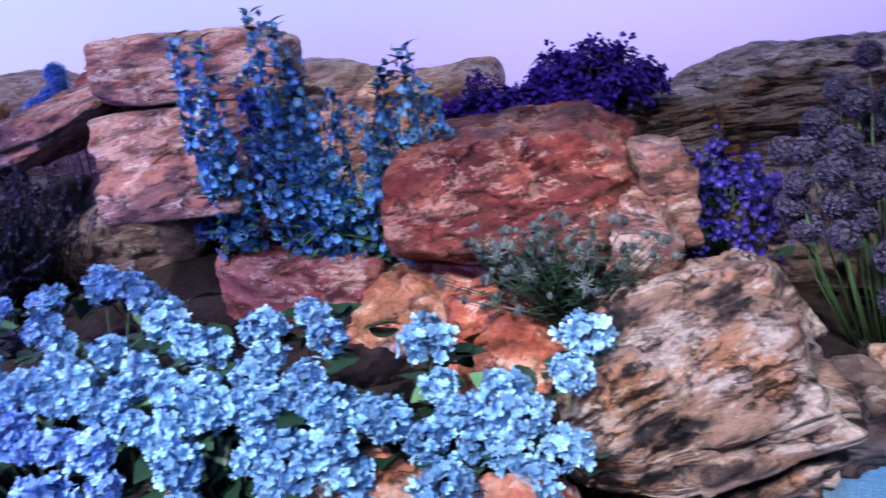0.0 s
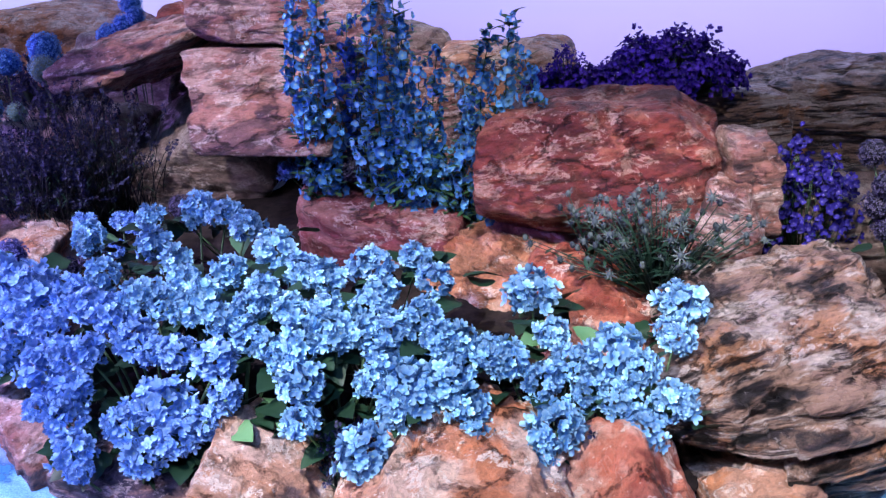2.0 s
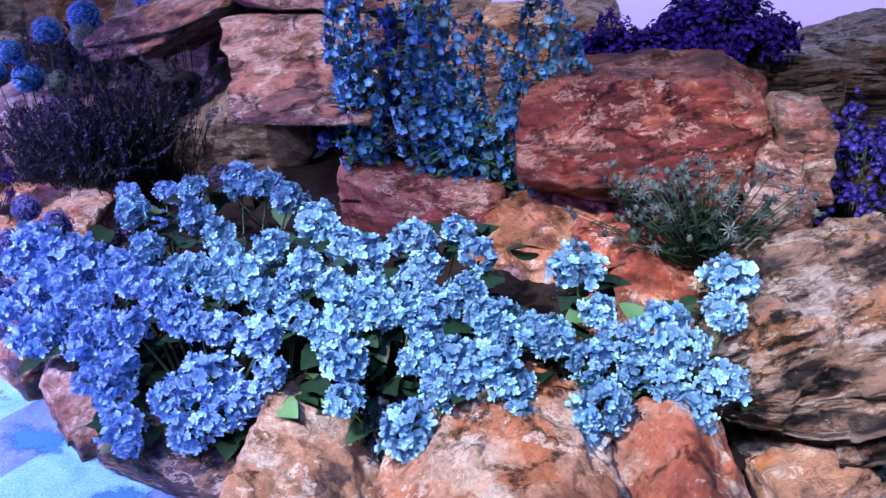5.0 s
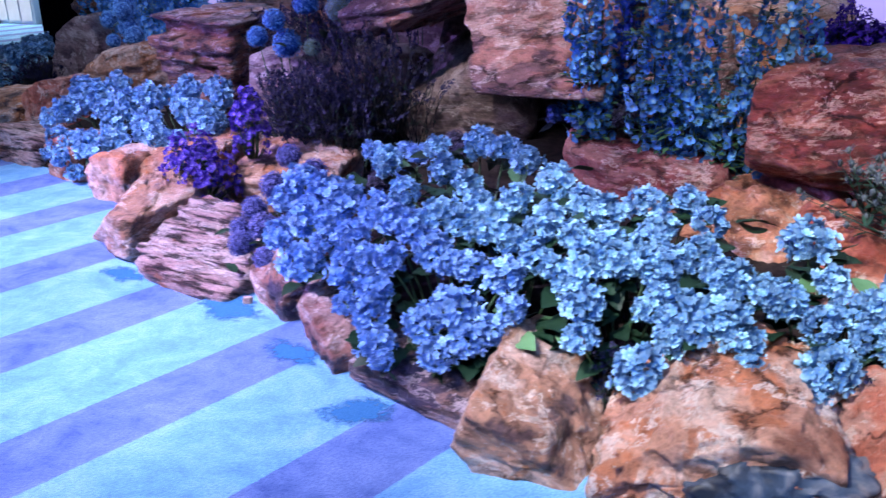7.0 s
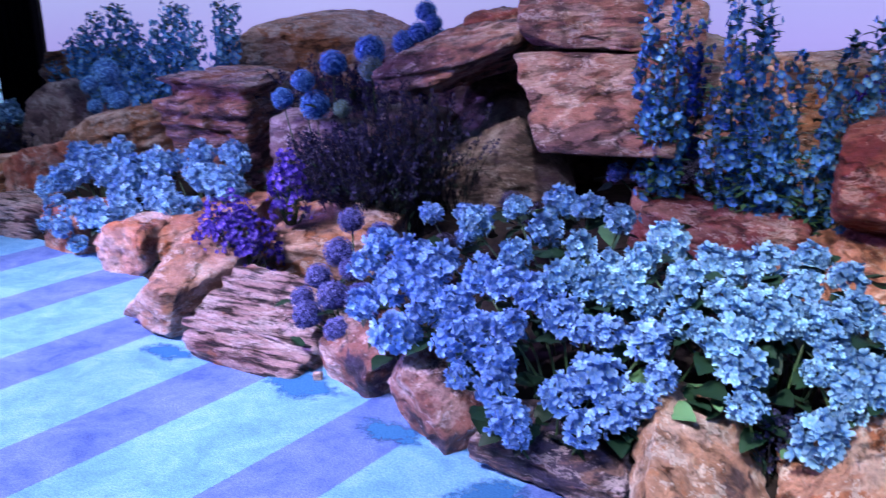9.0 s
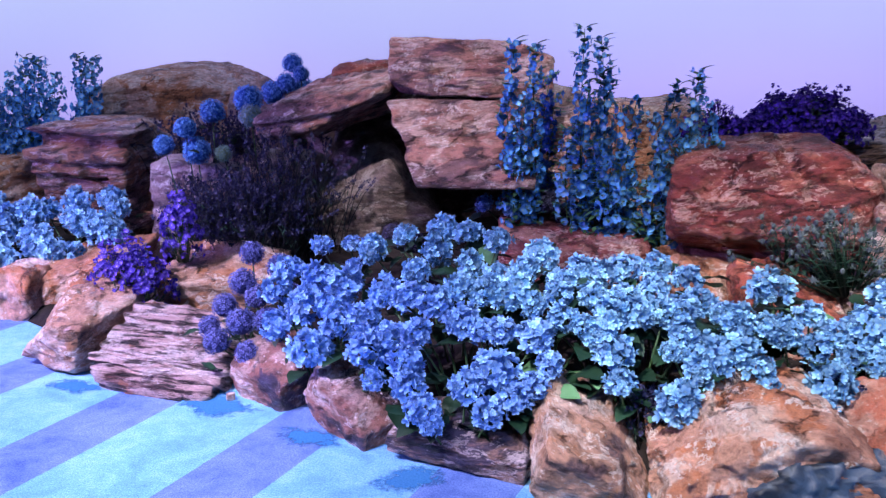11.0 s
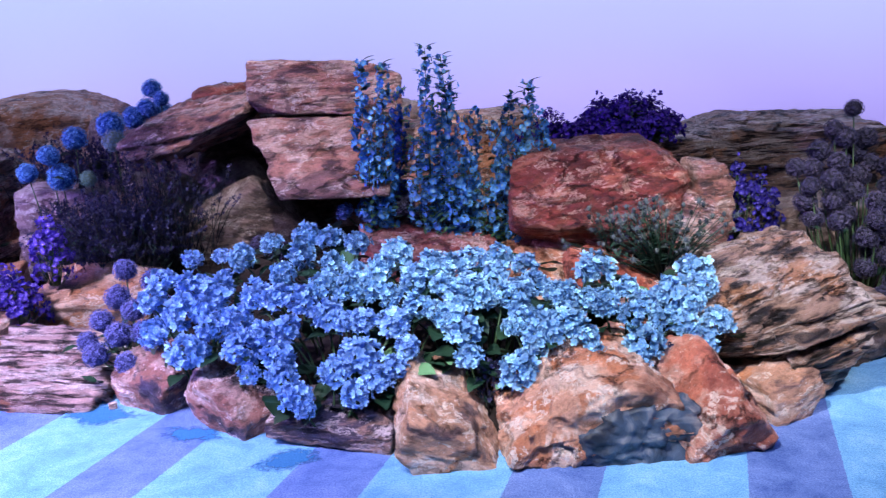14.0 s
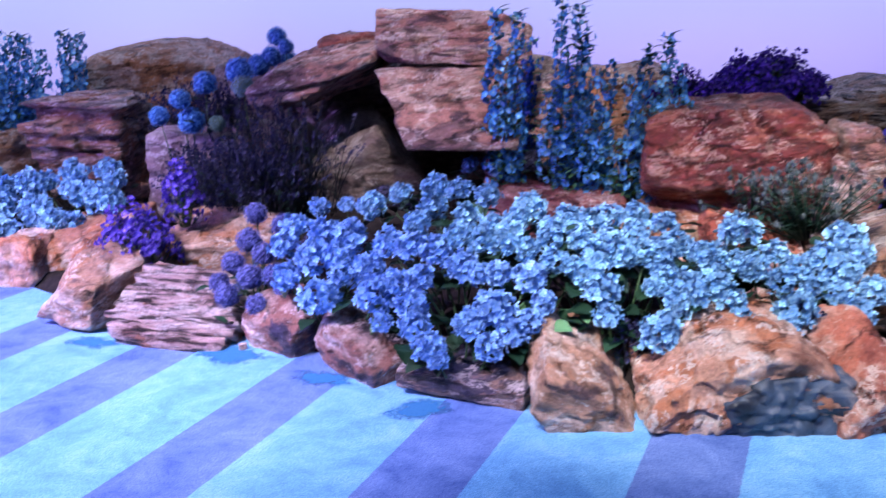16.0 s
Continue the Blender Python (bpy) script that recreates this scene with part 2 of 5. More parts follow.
# hydrangea rims paler, inner petals deeper: highlight and shading contrast put into the colour
PETAL_BLUE = petal_material("hydrangea_petal_blue", (0.34, 0.52, 0.42), (0.11, 0.29, 0.76), (0.29, 0.51, 0.90), 0.5)
PETAL_SKY = petal_material("hydrangea_petal_sky", (0.42, 0.60, 0.38), (0.11, 0.33, 0.69), (0.31, 0.58, 0.85), 0.55)
PETAL_DELPH = petal_material("larkspur_petal_blue", (0.52, 0.66, 0.40), (0.16, 0.43, 0.82), (0.08, 0.31, 0.80), 0.55)
PETAL_DELPH_DARK = petal_material("larkspur_petal_deep", (0.30, 0.40, 0.5), (0.06, 0.18, 0.55), (0.03, 0.10, 0.45), 0.35)
PETAL_PURPLE = petal_material("statice_petal_purple", (0.10, 0.05, 0.40), (0.06, 0.026, 0.36), (0.036, 0.014, 0.27), 0.6)
PETAL_VIOLET = petal_material("bellflower_petal_violet", (0.45, 0.38, 0.75), (0.16, 0.10, 0.58), (0.10, 0.055, 0.50), 0.4)
PETAL_VIOLET_DEEP = petal_material("bellflower_petal_deep", (0.22, 0.20, 0.50), (0.045, 0.032, 0.32), (0.026, 0.018, 0.24), 0.5)
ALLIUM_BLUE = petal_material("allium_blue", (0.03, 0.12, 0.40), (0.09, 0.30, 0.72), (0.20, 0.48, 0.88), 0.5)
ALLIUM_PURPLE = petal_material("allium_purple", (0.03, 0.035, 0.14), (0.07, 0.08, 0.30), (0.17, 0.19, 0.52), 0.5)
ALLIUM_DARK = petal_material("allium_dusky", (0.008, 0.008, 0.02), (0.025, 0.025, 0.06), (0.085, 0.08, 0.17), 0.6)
ALLIUM_PALE = petal_material("allium_pale_green", (0.20, 0.28, 0.20), (0.20, 0.34, 0.38), (0.30, 0.46, 0.48), 0.3)
PETAL_DELPH_PALE = petal_material("larkspur_petal_pale", (0.60, 0.72, 0.44), (0.26, 0.55, 0.86), (0.14, 0.42, 0.84), 0.45)
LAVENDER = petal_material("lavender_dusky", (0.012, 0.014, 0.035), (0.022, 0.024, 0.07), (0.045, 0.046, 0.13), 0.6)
HOLLY = petal_material("sea_holly_steel", (0.04, 0.05, 0.08), (0.06, 0.085, 0.10), (0.11, 0.14, 0.16), 0.6)
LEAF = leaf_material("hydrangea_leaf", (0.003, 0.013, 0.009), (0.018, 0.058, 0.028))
LEAF_MID = leaf_material("sprig_leaf", (0.012, 0.045, 0.022), (0.06, 0.15, 0.06))
LEAF_LIGHT = leaf_material("fresh_leaf", (0.04, 0.12, 0.06), (0.13, 0.28, 0.13))
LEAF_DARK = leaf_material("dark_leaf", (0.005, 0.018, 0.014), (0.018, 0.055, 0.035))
STEM = leaf_material("green_stem", (0.02, 0.05, 0.02), (0.06, 0.12, 0.05))
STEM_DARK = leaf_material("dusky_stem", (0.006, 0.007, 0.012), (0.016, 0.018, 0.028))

# carpet: woven broad stripes at a slant, with damp stains beside the bed
carpet_mat, nt, bsdf = base_material("striped_carpet", 0.95, 0.1)
tc = nt.nodes.new("ShaderNodeTexCoord")
sep = nt.nodes.new("ShaderNodeSeparateXYZ")
nt.links.new(tc.outputs["Object"], sep.inputs[0])
wob = noise_tex(nt, tc.outputs["Object"], 60, 3)
s = math_node(nt, "SUBTRACT", math_node(nt, "MULTIPLY", sep.outputs[0], 0.9774), math_node(nt, "MULTIPLY", sep.outputs[1], 0.2112))
s = math_node(nt, "ADD", s, math_node(nt, "MULTIPLY", math_node(nt, "SUBTRACT", wob.outputs["Fac"], 0.5), 0.012))
s = math_node(nt, "MODULO", math_node(nt, "ADD", s, 2.904 + 0.7048 * 40), 0.7048)
stripe = math_node(nt, "LESS_THAN", s, 0.281)
fleck = noise_tex(nt, tc.outputs["Object"], 170, 4, 0.7)
worn = noise_tex(nt, tc.outputs["Object"], 5.0, 9, 0.75, 0.4)
pale = ramp(nt, worn.outputs["Fac"], [(0.34, (0.10, 0.27, 0.54)), (0.5, (0.16, 0.38, 0.66)), (0.66, (0.24, 0.48, 0.74))])
deep = ramp(nt, worn.outputs["Fac"], [(0.34, (0.065, 0.115, 0.33)), (0.5, (0.12, 0.19, 0.46)), (0.66, (0.18, 0.26, 0.55))])
col = mix_color(nt, stripe, pale, deep)
speck = ramp(nt, fleck.outputs["Fac"], [(0.34, (0.55, 0.58, 0.66)), (0.5, (1, 1, 1)), (0.68, (1.4, 1.35, 1.25))])
col = mix_color(nt, 1.0, col, speck, "MULTIPLY")
nt.links.new(col, bsdf.inputs["Base Color"])
bump = nt.nodes.new("ShaderNodeBump")
bump.inputs["Strength"].default_value, bump.inputs["Distance"].default_value = 0.5, 0.006
nt.links.new(fleck.outputs["Fac"], bump.inputs["Height"])
nt.links.new(bump.outputs[0], bsdf.inputs["Normal"])

stain_mat, nt, bsdf = base_material("damp_carpet", 0.9, 0.1)
tc = nt.nodes.new("ShaderNodeTexCoord")
n1 = noise_tex(nt, tc.outputs["Object"], 140, 4, 0.7)
n2 = noise_tex(nt, tc.outputs["Object"], 26, 6, 0.7)
at = nt.nodes.new("ShaderNodeAttribute")
at.attribute_name = "rim"
nt.links.new(ramp(nt, n1.outputs["Fac"], [(0.3, (0.02, 0.12, 0.30)), (0.7, (0.06, 0.22, 0.46))]), bsdf.inputs["Base Color"])
edge = math_node(nt, "ADD", at.outputs["Fac"], math_node(nt, "MULTIPLY", math_node(nt, "SUBTRACT", n2.outputs["Fac"], 0.5), 1.3))
nt.links.new(ramp(nt, edge, [(0.45, (0.8, 0.8, 0.8)), (0.80, (0, 0, 0))]), bsdf.inputs["Alpha"])

# lit screen wall: lavender below, paler blue above
screen_mat, nt, bsdf = base_material("lit_lavender_screen", 0.6, 0.2)
tc = nt.nodes.new("ShaderNodeTexCoord")
sep = nt.nodes.new("ShaderNodeSeparateXYZ")
nt.links.new(tc.outputs["Object"], sep.inputs[0])
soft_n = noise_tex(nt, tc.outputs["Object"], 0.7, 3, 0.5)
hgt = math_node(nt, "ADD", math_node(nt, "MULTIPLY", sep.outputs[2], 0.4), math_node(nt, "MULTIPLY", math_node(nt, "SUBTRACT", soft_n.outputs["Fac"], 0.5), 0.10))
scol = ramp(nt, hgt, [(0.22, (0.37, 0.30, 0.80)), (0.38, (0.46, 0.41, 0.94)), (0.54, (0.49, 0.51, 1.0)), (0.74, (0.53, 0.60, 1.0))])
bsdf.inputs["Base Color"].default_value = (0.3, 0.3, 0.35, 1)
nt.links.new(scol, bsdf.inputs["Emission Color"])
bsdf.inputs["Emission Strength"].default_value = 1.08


def plain_material(name, a, b, scale=8.0, rough=0.8, spec=0.3):
    mat, nt, bsdf = base_material(name, rough, spec)
    tc = nt.nodes.new("ShaderNodeTexCoord")
    n = noise_tex(nt, tc.outputs["Object"], scale, 6, 0.65)
    nt.links.new(ramp(nt, n.outputs["Fac"], [(0.3, a), (0.7, b)]), bsdf.inputs["Base Color"])
    bump = nt.nodes.new("ShaderNodeBump")
    bump.inputs["Strength"].default_value, bump.inputs["Distance"].default_value = 0.4, 0.01
    nt.links.new(n.outputs["Fac"], bump.inputs["Height"])
    nt.links.new(bump.outputs[0], bsdf.inputs["Normal"])
    return mat


SOIL = plain_material("dark_soil", (0.008, 0.007, 0.008), (0.03, 0.022, 0.02), 24, 0.95, 0.1)
DARK_WALL = plain_material("dark_hall_wall", (0.05, 0.05, 0.07), (0.07, 0.07, 0.09), 3)
CEIL = plain_material("dark_ceiling_paint", (0.03, 0.03, 0.04), (0.04, 0.04, 0.055), 3)
BLACK_CLOTH = plain_material("black_drape_cloth", (0.004, 0.004, 0.005), (0.009, 0.009, 0.011), 30, 0.95, 0.1)
RED_CLOTH = plain_material("red_cloth", (0.55, 0.006, 0.004), (0.75, 0.016, 0.008), 2.5, 0.8, 0.2)
CARDBOARD = plain_material("cardboard", (0.36, 0.24, 0.15), (0.46, 0.32, 0.21), 12, 0.85)
WHITE_PAINT = plain_material("white_paint", (0.70, 0.72, 0.76), (0.80, 0.81, 0.84), 4, 0.5)
STEEL = plain_material("dull_steel", (0.25, 0.26, 0.28), (0.42, 0.43, 0.45), 10, 0.4, 0.5)
BLACK_PLASTIC = plain_material("black_plastic", (0.012, 0.012, 0.015), (0.025, 0.025, 0.03), 10, 0.5)
NAVY_PLASTIC = plain_material("navy_plastic", (0.015, 0.02, 0.09), (0.03, 0.04, 0.14), 10, 0.5)
LETTER = plain_material("white_letter", (0.8, 0.8, 0.85), (0.85, 0.85, 0.9), 5, 0.5)
LETTER.node_tree.nodes["Principled BSDF"].inputs["Emission Color"].default_value = (1, 1, 1, 1)
LETTER.node_tree.nodes["Principled BSDF"].inputs["Emission Strength"].default_value = 0.9

# ---------------------------------------------------------------- mesh helpers


def mesh_of(name, verts, faces, rim=None, smooth=True):
    me = bpy.data.meshes.new(name)
    me.from_pydata([tuple(v) for v in verts], [], [tuple(f) for f in faces])
    if rim is not None:
        me.attributes.new("rim", "FLOAT", "POINT").data.foreach_set("value", np.asarray(rim, dtype=np.float32))
    if smooth:
        me.polygons.foreach_set("use_smooth", [True] * len(me.polygons))
    me.update()
    return me


def part(name, me, material, parent=None, m=None, label=""):
    """Links a mesh as one object, under a thing or a part."""
    ob = new(name, me)
    if material and not me.materials:
        me.materials.append(material)
    if parent is not None:
        ob.parent = parent
    if m is not None:
        ob.matrix_local = m
    if label:
        ob["label"] = label
    return ob


def empty(name, at, label, category, group=""):
    ob = new(name)
    ob.empty_display_size = 0.05
    ob.location = at
    return tagged(ob, label, category, group)


def frame_of(n):
    """Two axes across a direction."""
    n = n / (np.linalg.norm(n) + 1e-9)
    a = np.cross(n, (0.0, 0.0, 1.0) if abs(n[2]) < 0.9 else (1.0, 0.0, 0.0))
    a /= np.linalg.norm(a)
    return a, np.cross(n, a), n


class Pile:
    """Collects vertices, faces and rim values of one mesh."""

    def __init__(self):
        self.v, self.f, self.r = [], [], []

    def add(self, v, f, r=None):
        n = len(self.v)
        self.v.extend(np.asarray(v).tolist())
        self.f.extend([[i + n for i in q] for q in f])
        self.r.extend([0.5] * len(v) if r is None else list(r))

    def tube(self, pts, r0, r1, sides=5):
        pts = np.asarray(pts, float)
        n, vs, fs = len(pts), [], []
        for i, p in enumerate(pts):
            d = pts[min(i + 1, n - 1)] - pts[max(i - 1, 0)]
            a, b, _ = frame_of(d)
            r = r0 + (r1 - r0) * i / max(n - 1, 1)
            for k in range(sides):
                t = 2 * math.pi * k / sides
                vs.append(p + r * (math.cos(t) * a + math.sin(t) * b))
        for i in range(n - 1):
            for k in range(sides):
                k2 = (k + 1) % sides
                fs.append([i * sides + k, i * sides + k2, (i + 1) * sides + k2, (i + 1) * sides + k])
        fs.append(list(range(sides))[::-1])
        fs.append([(n - 1) * sides + k for k in range(sides)])
        self.add(vs, fs)

    def floret(self, at, n, r, petals, rng, cup=0.25, width=0.62):
        """One open flower: rounded petals that share their heart."""
        a, b, n = frame_of(np.asarray(n, float))
        spin = rng.random() * 6.28
        vs, fs, rim = [np.asarray(at, float)], [], [0.0]
        for k in range(petals):
            t = spin + 2 * math.pi * k / petals + rng.uniform(-0.12, 0.12)
            u = math.cos(t) * a + math.sin(t) * b
            w = -math.sin(t) * a + math.cos(t) * b
            rr, lift, tip = r * rng.uniform(0.82, 1.12), cup * rng.uniform(0.5, 1.4), rng.uniform(-0.25, 0.3)
            i = len(vs)
            vs += [at + rr * (0.48 * u + width * 0.78 * w + lift * 0.55 * n), at + rr * (0.48 * u - width * 0.78 * w + lift * 0.55 * n),
                   at + rr * (0.86 * u + width * 0.62 * w + (lift + tip * 0.3) * n), at + rr * (0.86 * u - width * 0.62 * w + (lift + tip * 0.3) * n),
                   at + rr * (1.04 * u + (lift + tip * 0.6) * n), at + rr * (0.60 * u + lift * 0.35 * n)]
            rim += [0.55, 0.55, 0.9, 0.9, 1.0, 0.6]
            fs += [[0, i + 1, i + 5], [0, i + 5, i], [i, i + 5, i + 2], [i + 1, i + 3, i + 5], [i + 5, i + 4, i + 2], [i + 5, i + 3, i + 4]]
        self.add(vs, fs, rim)

    def blade(self, at, u, n, length, width, bend=0.15):
        """A pointed leaf with a folded midrib."""
        u = np.asarray(u, float) / np.linalg.norm(u)
        w = np.cross(n, u)
        w /= np.linalg.norm(w) + 1e-9
        n = np.cross(u, w)
        vs, fs = [], []
        prof = [(0.0, 0.04), (0.18, 0.62), (0.42, 1.0), (0.68, 0.78), (0.88, 0.36), (1.0, 0.02)]
        for s, wd in prof:
            c = at + length * s * u - bend * length * s * s * n
            h = 0.5 * width * wd
            vs += [c - h * w + 0.22 * h * n, c, c + h * w + 0.22 * h * n]
        for i in range(len(prof) - 1):
            j = 3 * i
            fs += [[j, j + 1, j + 4, j + 3], [j + 1, j + 2, j + 5, j + 4]]
        self.add(vs, fs)

    def mesh(self, name, smooth=True):
        return mesh_of(name, self.v, self.f, self.r, smooth)


def fractal(p, scale, octaves=4):
    return noise.fractal(Vector(p) * scale, 1.0, 2.0, octaves)


CUBE_SPHERE = {}


def cube_sphere(n):
    """Unit directions and faces of a cube cut into n by n on each side."""
    if n not in CUBE_SPHERE:
        index, dirs, faces = {}, [], []

        def vert(p):
            key = tuple(p)
            if key not in index:
                index[key] = len(dirs)
                q = np.tan(np.asarray(p, float) / n * math.pi / 4)
                dirs.append(q / np.linalg.norm(q))
            return index[key]

        for ax in range(3):
            for sg in (-n, n):
                for i in range(-n, n, 2):
                    for j in range(-n, n, 2):
                        quad = []
                        for du, dv in ((0, 0), (2, 0), (2, 2), (0, 2)):
                            p = [0, 0, 0]
                            p[ax], p[(ax + 1) % 3], p[(ax + 2) % 3] = sg, i + du, j + dv
                            quad.append(vert(p))
                        faces.append(quad if sg > 0 else quad[::-1])
        CUBE_SPHERE[n] = (np.array(dirs), faces)
    return CUBE_SPHERE[n]


def rng_bed(k, seed):
    """A fixed value from 0 to 1 for one bed of one rock."""
    return (math.sin(k * 12.9898 + seed * 78.233) * 43758.5453) % 1.0


def rock(label, at, size, turn=(0, 0, 0), kind="tan", seed=0, cuts=(), beds=0.02, bed=0.045, lump=0.03, chips=7, n=30, sharp=16, group="", name="rock", dip=0):
    """An angular boulder: a box with broken-off corners (cuts: normal and reach in half sizes), stepped beds and lumps."""
    rng = random.Random(seed)
    dirs, faces = cube_sphere(n)
    half = np.array(size) / 2
    planes = [(1, 0, 0, 1), (-1, 0, 0, 1), (0, 1, 0, 1), (0, -1, 0, 1), (0, 0, 1, 1), (0, 0, -1, 1)] + list(cuts)
    for _ in range(chips):
        v = np.array([rng.gauss(0, 1) for _ in range(3)])
        v /= np.linalg.norm(v)
        planes.append((*v, rng.uniform(0.90, 1.14) * (0.55 + 0.45 * np.abs(v).sum())))
    total = np.zeros(len(dirs))
    for x, y, z, k in planes:
        total += np.maximum(dirs @ np.array([x, y, z]) / k, 0) ** sharp
    p = dirs * (total ** (-1 / sharp))[:, None] * half
    level = {}
    off = Vector((seed * 3.7, seed * 1.3, seed * 2.1))
    mean, lean = float(min(half)), radians(dip)
    for i in range(len(p)):
        q = Vector(p[i])
        d = Vector(dirs[i])
        s = off + q
        push = 0.55 * lump * noise.fractal(s * (1.6 / max(mean, 0.12)), 0.9, 2.0, 4) + lump * (0.22 * (0.4 - abs(noise.noise(s * 15))) + 0.16 * noise.noise(s * 36))
        z = q.z * math.cos(lean) - q.y * math.sin(lean) + 0.035 * noise.noise(s * 2.6) + 0.008 * noise.noise(s * 12)
        row = z / bed
        k = math.floor(row)
        along = (q.x * 0.8 + q.y * 0.55 + 0.06 * noise.noise(s * 5.3)) / (bed * 4.2)
        f = row - k
        f = 0 if f < 0.7 else (f - 0.7) / 0.3
        here = []
        for kk in (k, k + 1):
            cell = (kk, math.floor(along + 0.37 * kk))
            if cell not in level:
                level[cell] = 0.55 * rng_bed(kk, seed) + 0.45 * rng_bed(kk * 131 + cell[1] * 17, seed + 7)
            here.append(level[cell])
        step = beds * (here[0] * (1 - f) + here[1] * f - 0.5) * (0.5 + 1.1 * abs(noise.noise(s * 2.3)))
        for scale, deep in ((1.25 / max(mean, 0.10), 0.62), (2.6 / max(mean, 0.10), 0.16)):
            w = Vector((s.x, s.y, s.z * 1.35)) * scale + 0.10 * noise.noise_vector(s * scale * 2.2)
            near, heart = noise.voronoi(w)
            c = heart[0]
            tilt = Vector((rng_bed(c.x * 9.1 + c.z, 3) - 0.5, rng_bed(c.y * 7.3 + c.x, 5) - 0.5, rng_bed(c.z * 5.7 + c.y, 8) - 0.5))
            push += deep * lump * (2.4 * tilt.dot(w - c) + 0.35 * (rng_bed(c.x * 3.3 + c.y * 8.9, 4) - 0.5))
        flat = Vector((d.x, d.y, 0.15 * d.z))
        p[i] = q + d * push + (d if dip else flat) * step * 2
    me = mesh_of(name, p, faces)
    ob = part(name, me, ROCK[kind])
    ob.matrix_world = pose(*at, *turn)
    return tagged(ob, label, "rock", group)


# ---------------------------------------------------------------- hall


def slab_box(name, x0, x1, y0, y1, z0, z1, mat, label="", kind="structure", parent=None, category=""):
    v = [(x, y, z) for x in (x0, x1) for y in (y0, y1) for z in (z0, z1)]
    f = [(0, 1, 3, 2), (4, 6, 7, 5), (0, 4, 5, 1), (2, 3, 7, 6), (0, 2, 6, 4), (1, 5, 7, 3)]
    ob = part(name, mesh_of(name, v, f, smooth=False), mat, parent)
    return tagged(ob, label, category, "", kind if parent is None else "")


slab_box("floor", -26, 8, -7, 16, -0.12, 0, carpet_mat, "blue carpet with broad slanting pale and purple-blue stripes", category="floor")
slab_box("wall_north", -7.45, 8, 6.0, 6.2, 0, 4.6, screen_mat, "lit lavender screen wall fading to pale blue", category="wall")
slab_box("wall_east", 8, 8.2, -7, 6.2, 0, 4.6, DARK_WALL, "plain dark hall wall", category="wall")
slab_box("wall_south", -26, 8.2, -7.2, -7, 0, 4.6, DARK_WALL, "plain dark hall wall", category="wall")
slab_box("wall_west", -26.2, -26, -7, 16, 0, 4.6, DARK_WALL, "plain dark hall wall", category="wall")
slab_box("wall_far", -26, 8, 16, 16.2, 0, 4.6, DARK_WALL, "plain dark wall of the far room", category="wall")
slab_box("ceiling", -26, 8, -7, 16, 4.6, 4.75, CEIL, "plain dark hall ceiling", category="ceiling")

FRONT_X = [-8.05, -7.60, -6.30, -4.95, -3.93, -3.04, -2.15, -1.43, -0.68, 0.08, 0.55, 1.01, 1.64, 2.50]
FRONT_Y = [5.60, 4.75, 3.95, 3.17, 2.96, 2.46, 2.14, 1.84, 1.61, 1.70, 2.05, 2.47, 2.95, 3.35]


def bed_front(x):
    return float(np.interp(x, FRONT_X, FRONT_Y))


def soil_height(x, y):
    d = y - bed_front(x)
    if d < 0:
        return -0.03
    h = 0.05 + 0.15 * min(d, 1.7) if d > 0.12 else -0.03 + 0.08 * d / 0.12 + 0.018 * d / 0.12
    return h + 0.03 * noise.noise(Vector((x * 3, y * 3, 0))) * min(1, d * 3)


nx, ny = 130, 46
vs = []
for i in range(nx + 1):
    x = -8.05 + 10.55 * i / nx
    y0 = bed_front(x)
    for j in range(ny + 1):
        y = y0 + (5.98 - y0) * (j / ny) ** 1.4
        vs.append((x, y, max(soil_height(x, y), -0.03)))
fs = [(i * (ny + 1) + j, (i + 1) * (ny + 1) + j, (i + 1) * (ny + 1) + j + 1, i * (ny + 1) + j + 1) for i in range(nx) for j in range(ny)]
tagged(part("ground_soil", mesh_of("ground_soil", vs, fs), SOIL), "dark soil bank that carries the rockery", "soil", "", "structure")

# ---------------------------------------------------------------- rocks of the bank
R = "rocks of the rockery"
# stacked slabs in the middle
rock("grey-brown block laid on the overhanging slab", (-1.49, 3.71, 1.16), (0.80, 0.50, 0.27), (0, 3, 11), "slab", 3, [(1, 0, 1, 1.5), (-1, 0, -0.4, 1.25)], 0.014, 0.06, 0.014, 8, n=44, sharp=44, group=R)
rock("overhanging brown banded slab with a pale purple edge", (-1.47, 3.32, 0.83), (0.72, 0.7, 0.36), (0, 2, 9), "slab", 5, [(0, -1.8, 1.2, 0.84), (-1, 0, -0.275, 0.74)], 0.02, 0.05, 0.014, 6, n=60, sharp=44, group=R)
rock("weathered grey slab with an undercut end", (-2.22, 3.78, 0.98), (0.71, 0.81, 0.24), (8, -8, 1), "slab", 8, [(1, -1, -1, 1.3), (-1, 0, 1, 1.5)], 0.025, 0.035, 0.02, 6, n=40, group=R)
rock("small red stone behind the grey slab", (-2.21, 4.22, 1.07), (0.39, 0.42, 0.24), (0, 0, 15), "red", 9, [], 0.01, 0.05, 0.02, group=R, n=18)
rock("dull grey wedge of stone below the slabs", (-2.08, 3.94, 0.46), (0.69, 0.77, 0.59), (10, 10, 19), "dull", 11, [(1, 0, 1, 1.05), (-1, -0.3, 1, 1.15)], 0.012, 0.06, 0.02, 6, n=36, group=R)
# backing stone put in where the gap under the slab only holds shadow
rock("dull stone added to back the shadowed gap under the slab", (-1.72, 4.53, 0.55), (1.48, 0.76, 1.00), (0, 0, 9), "dull", 12, [], 0.01, 0.06, 0.03, 6, group=R)
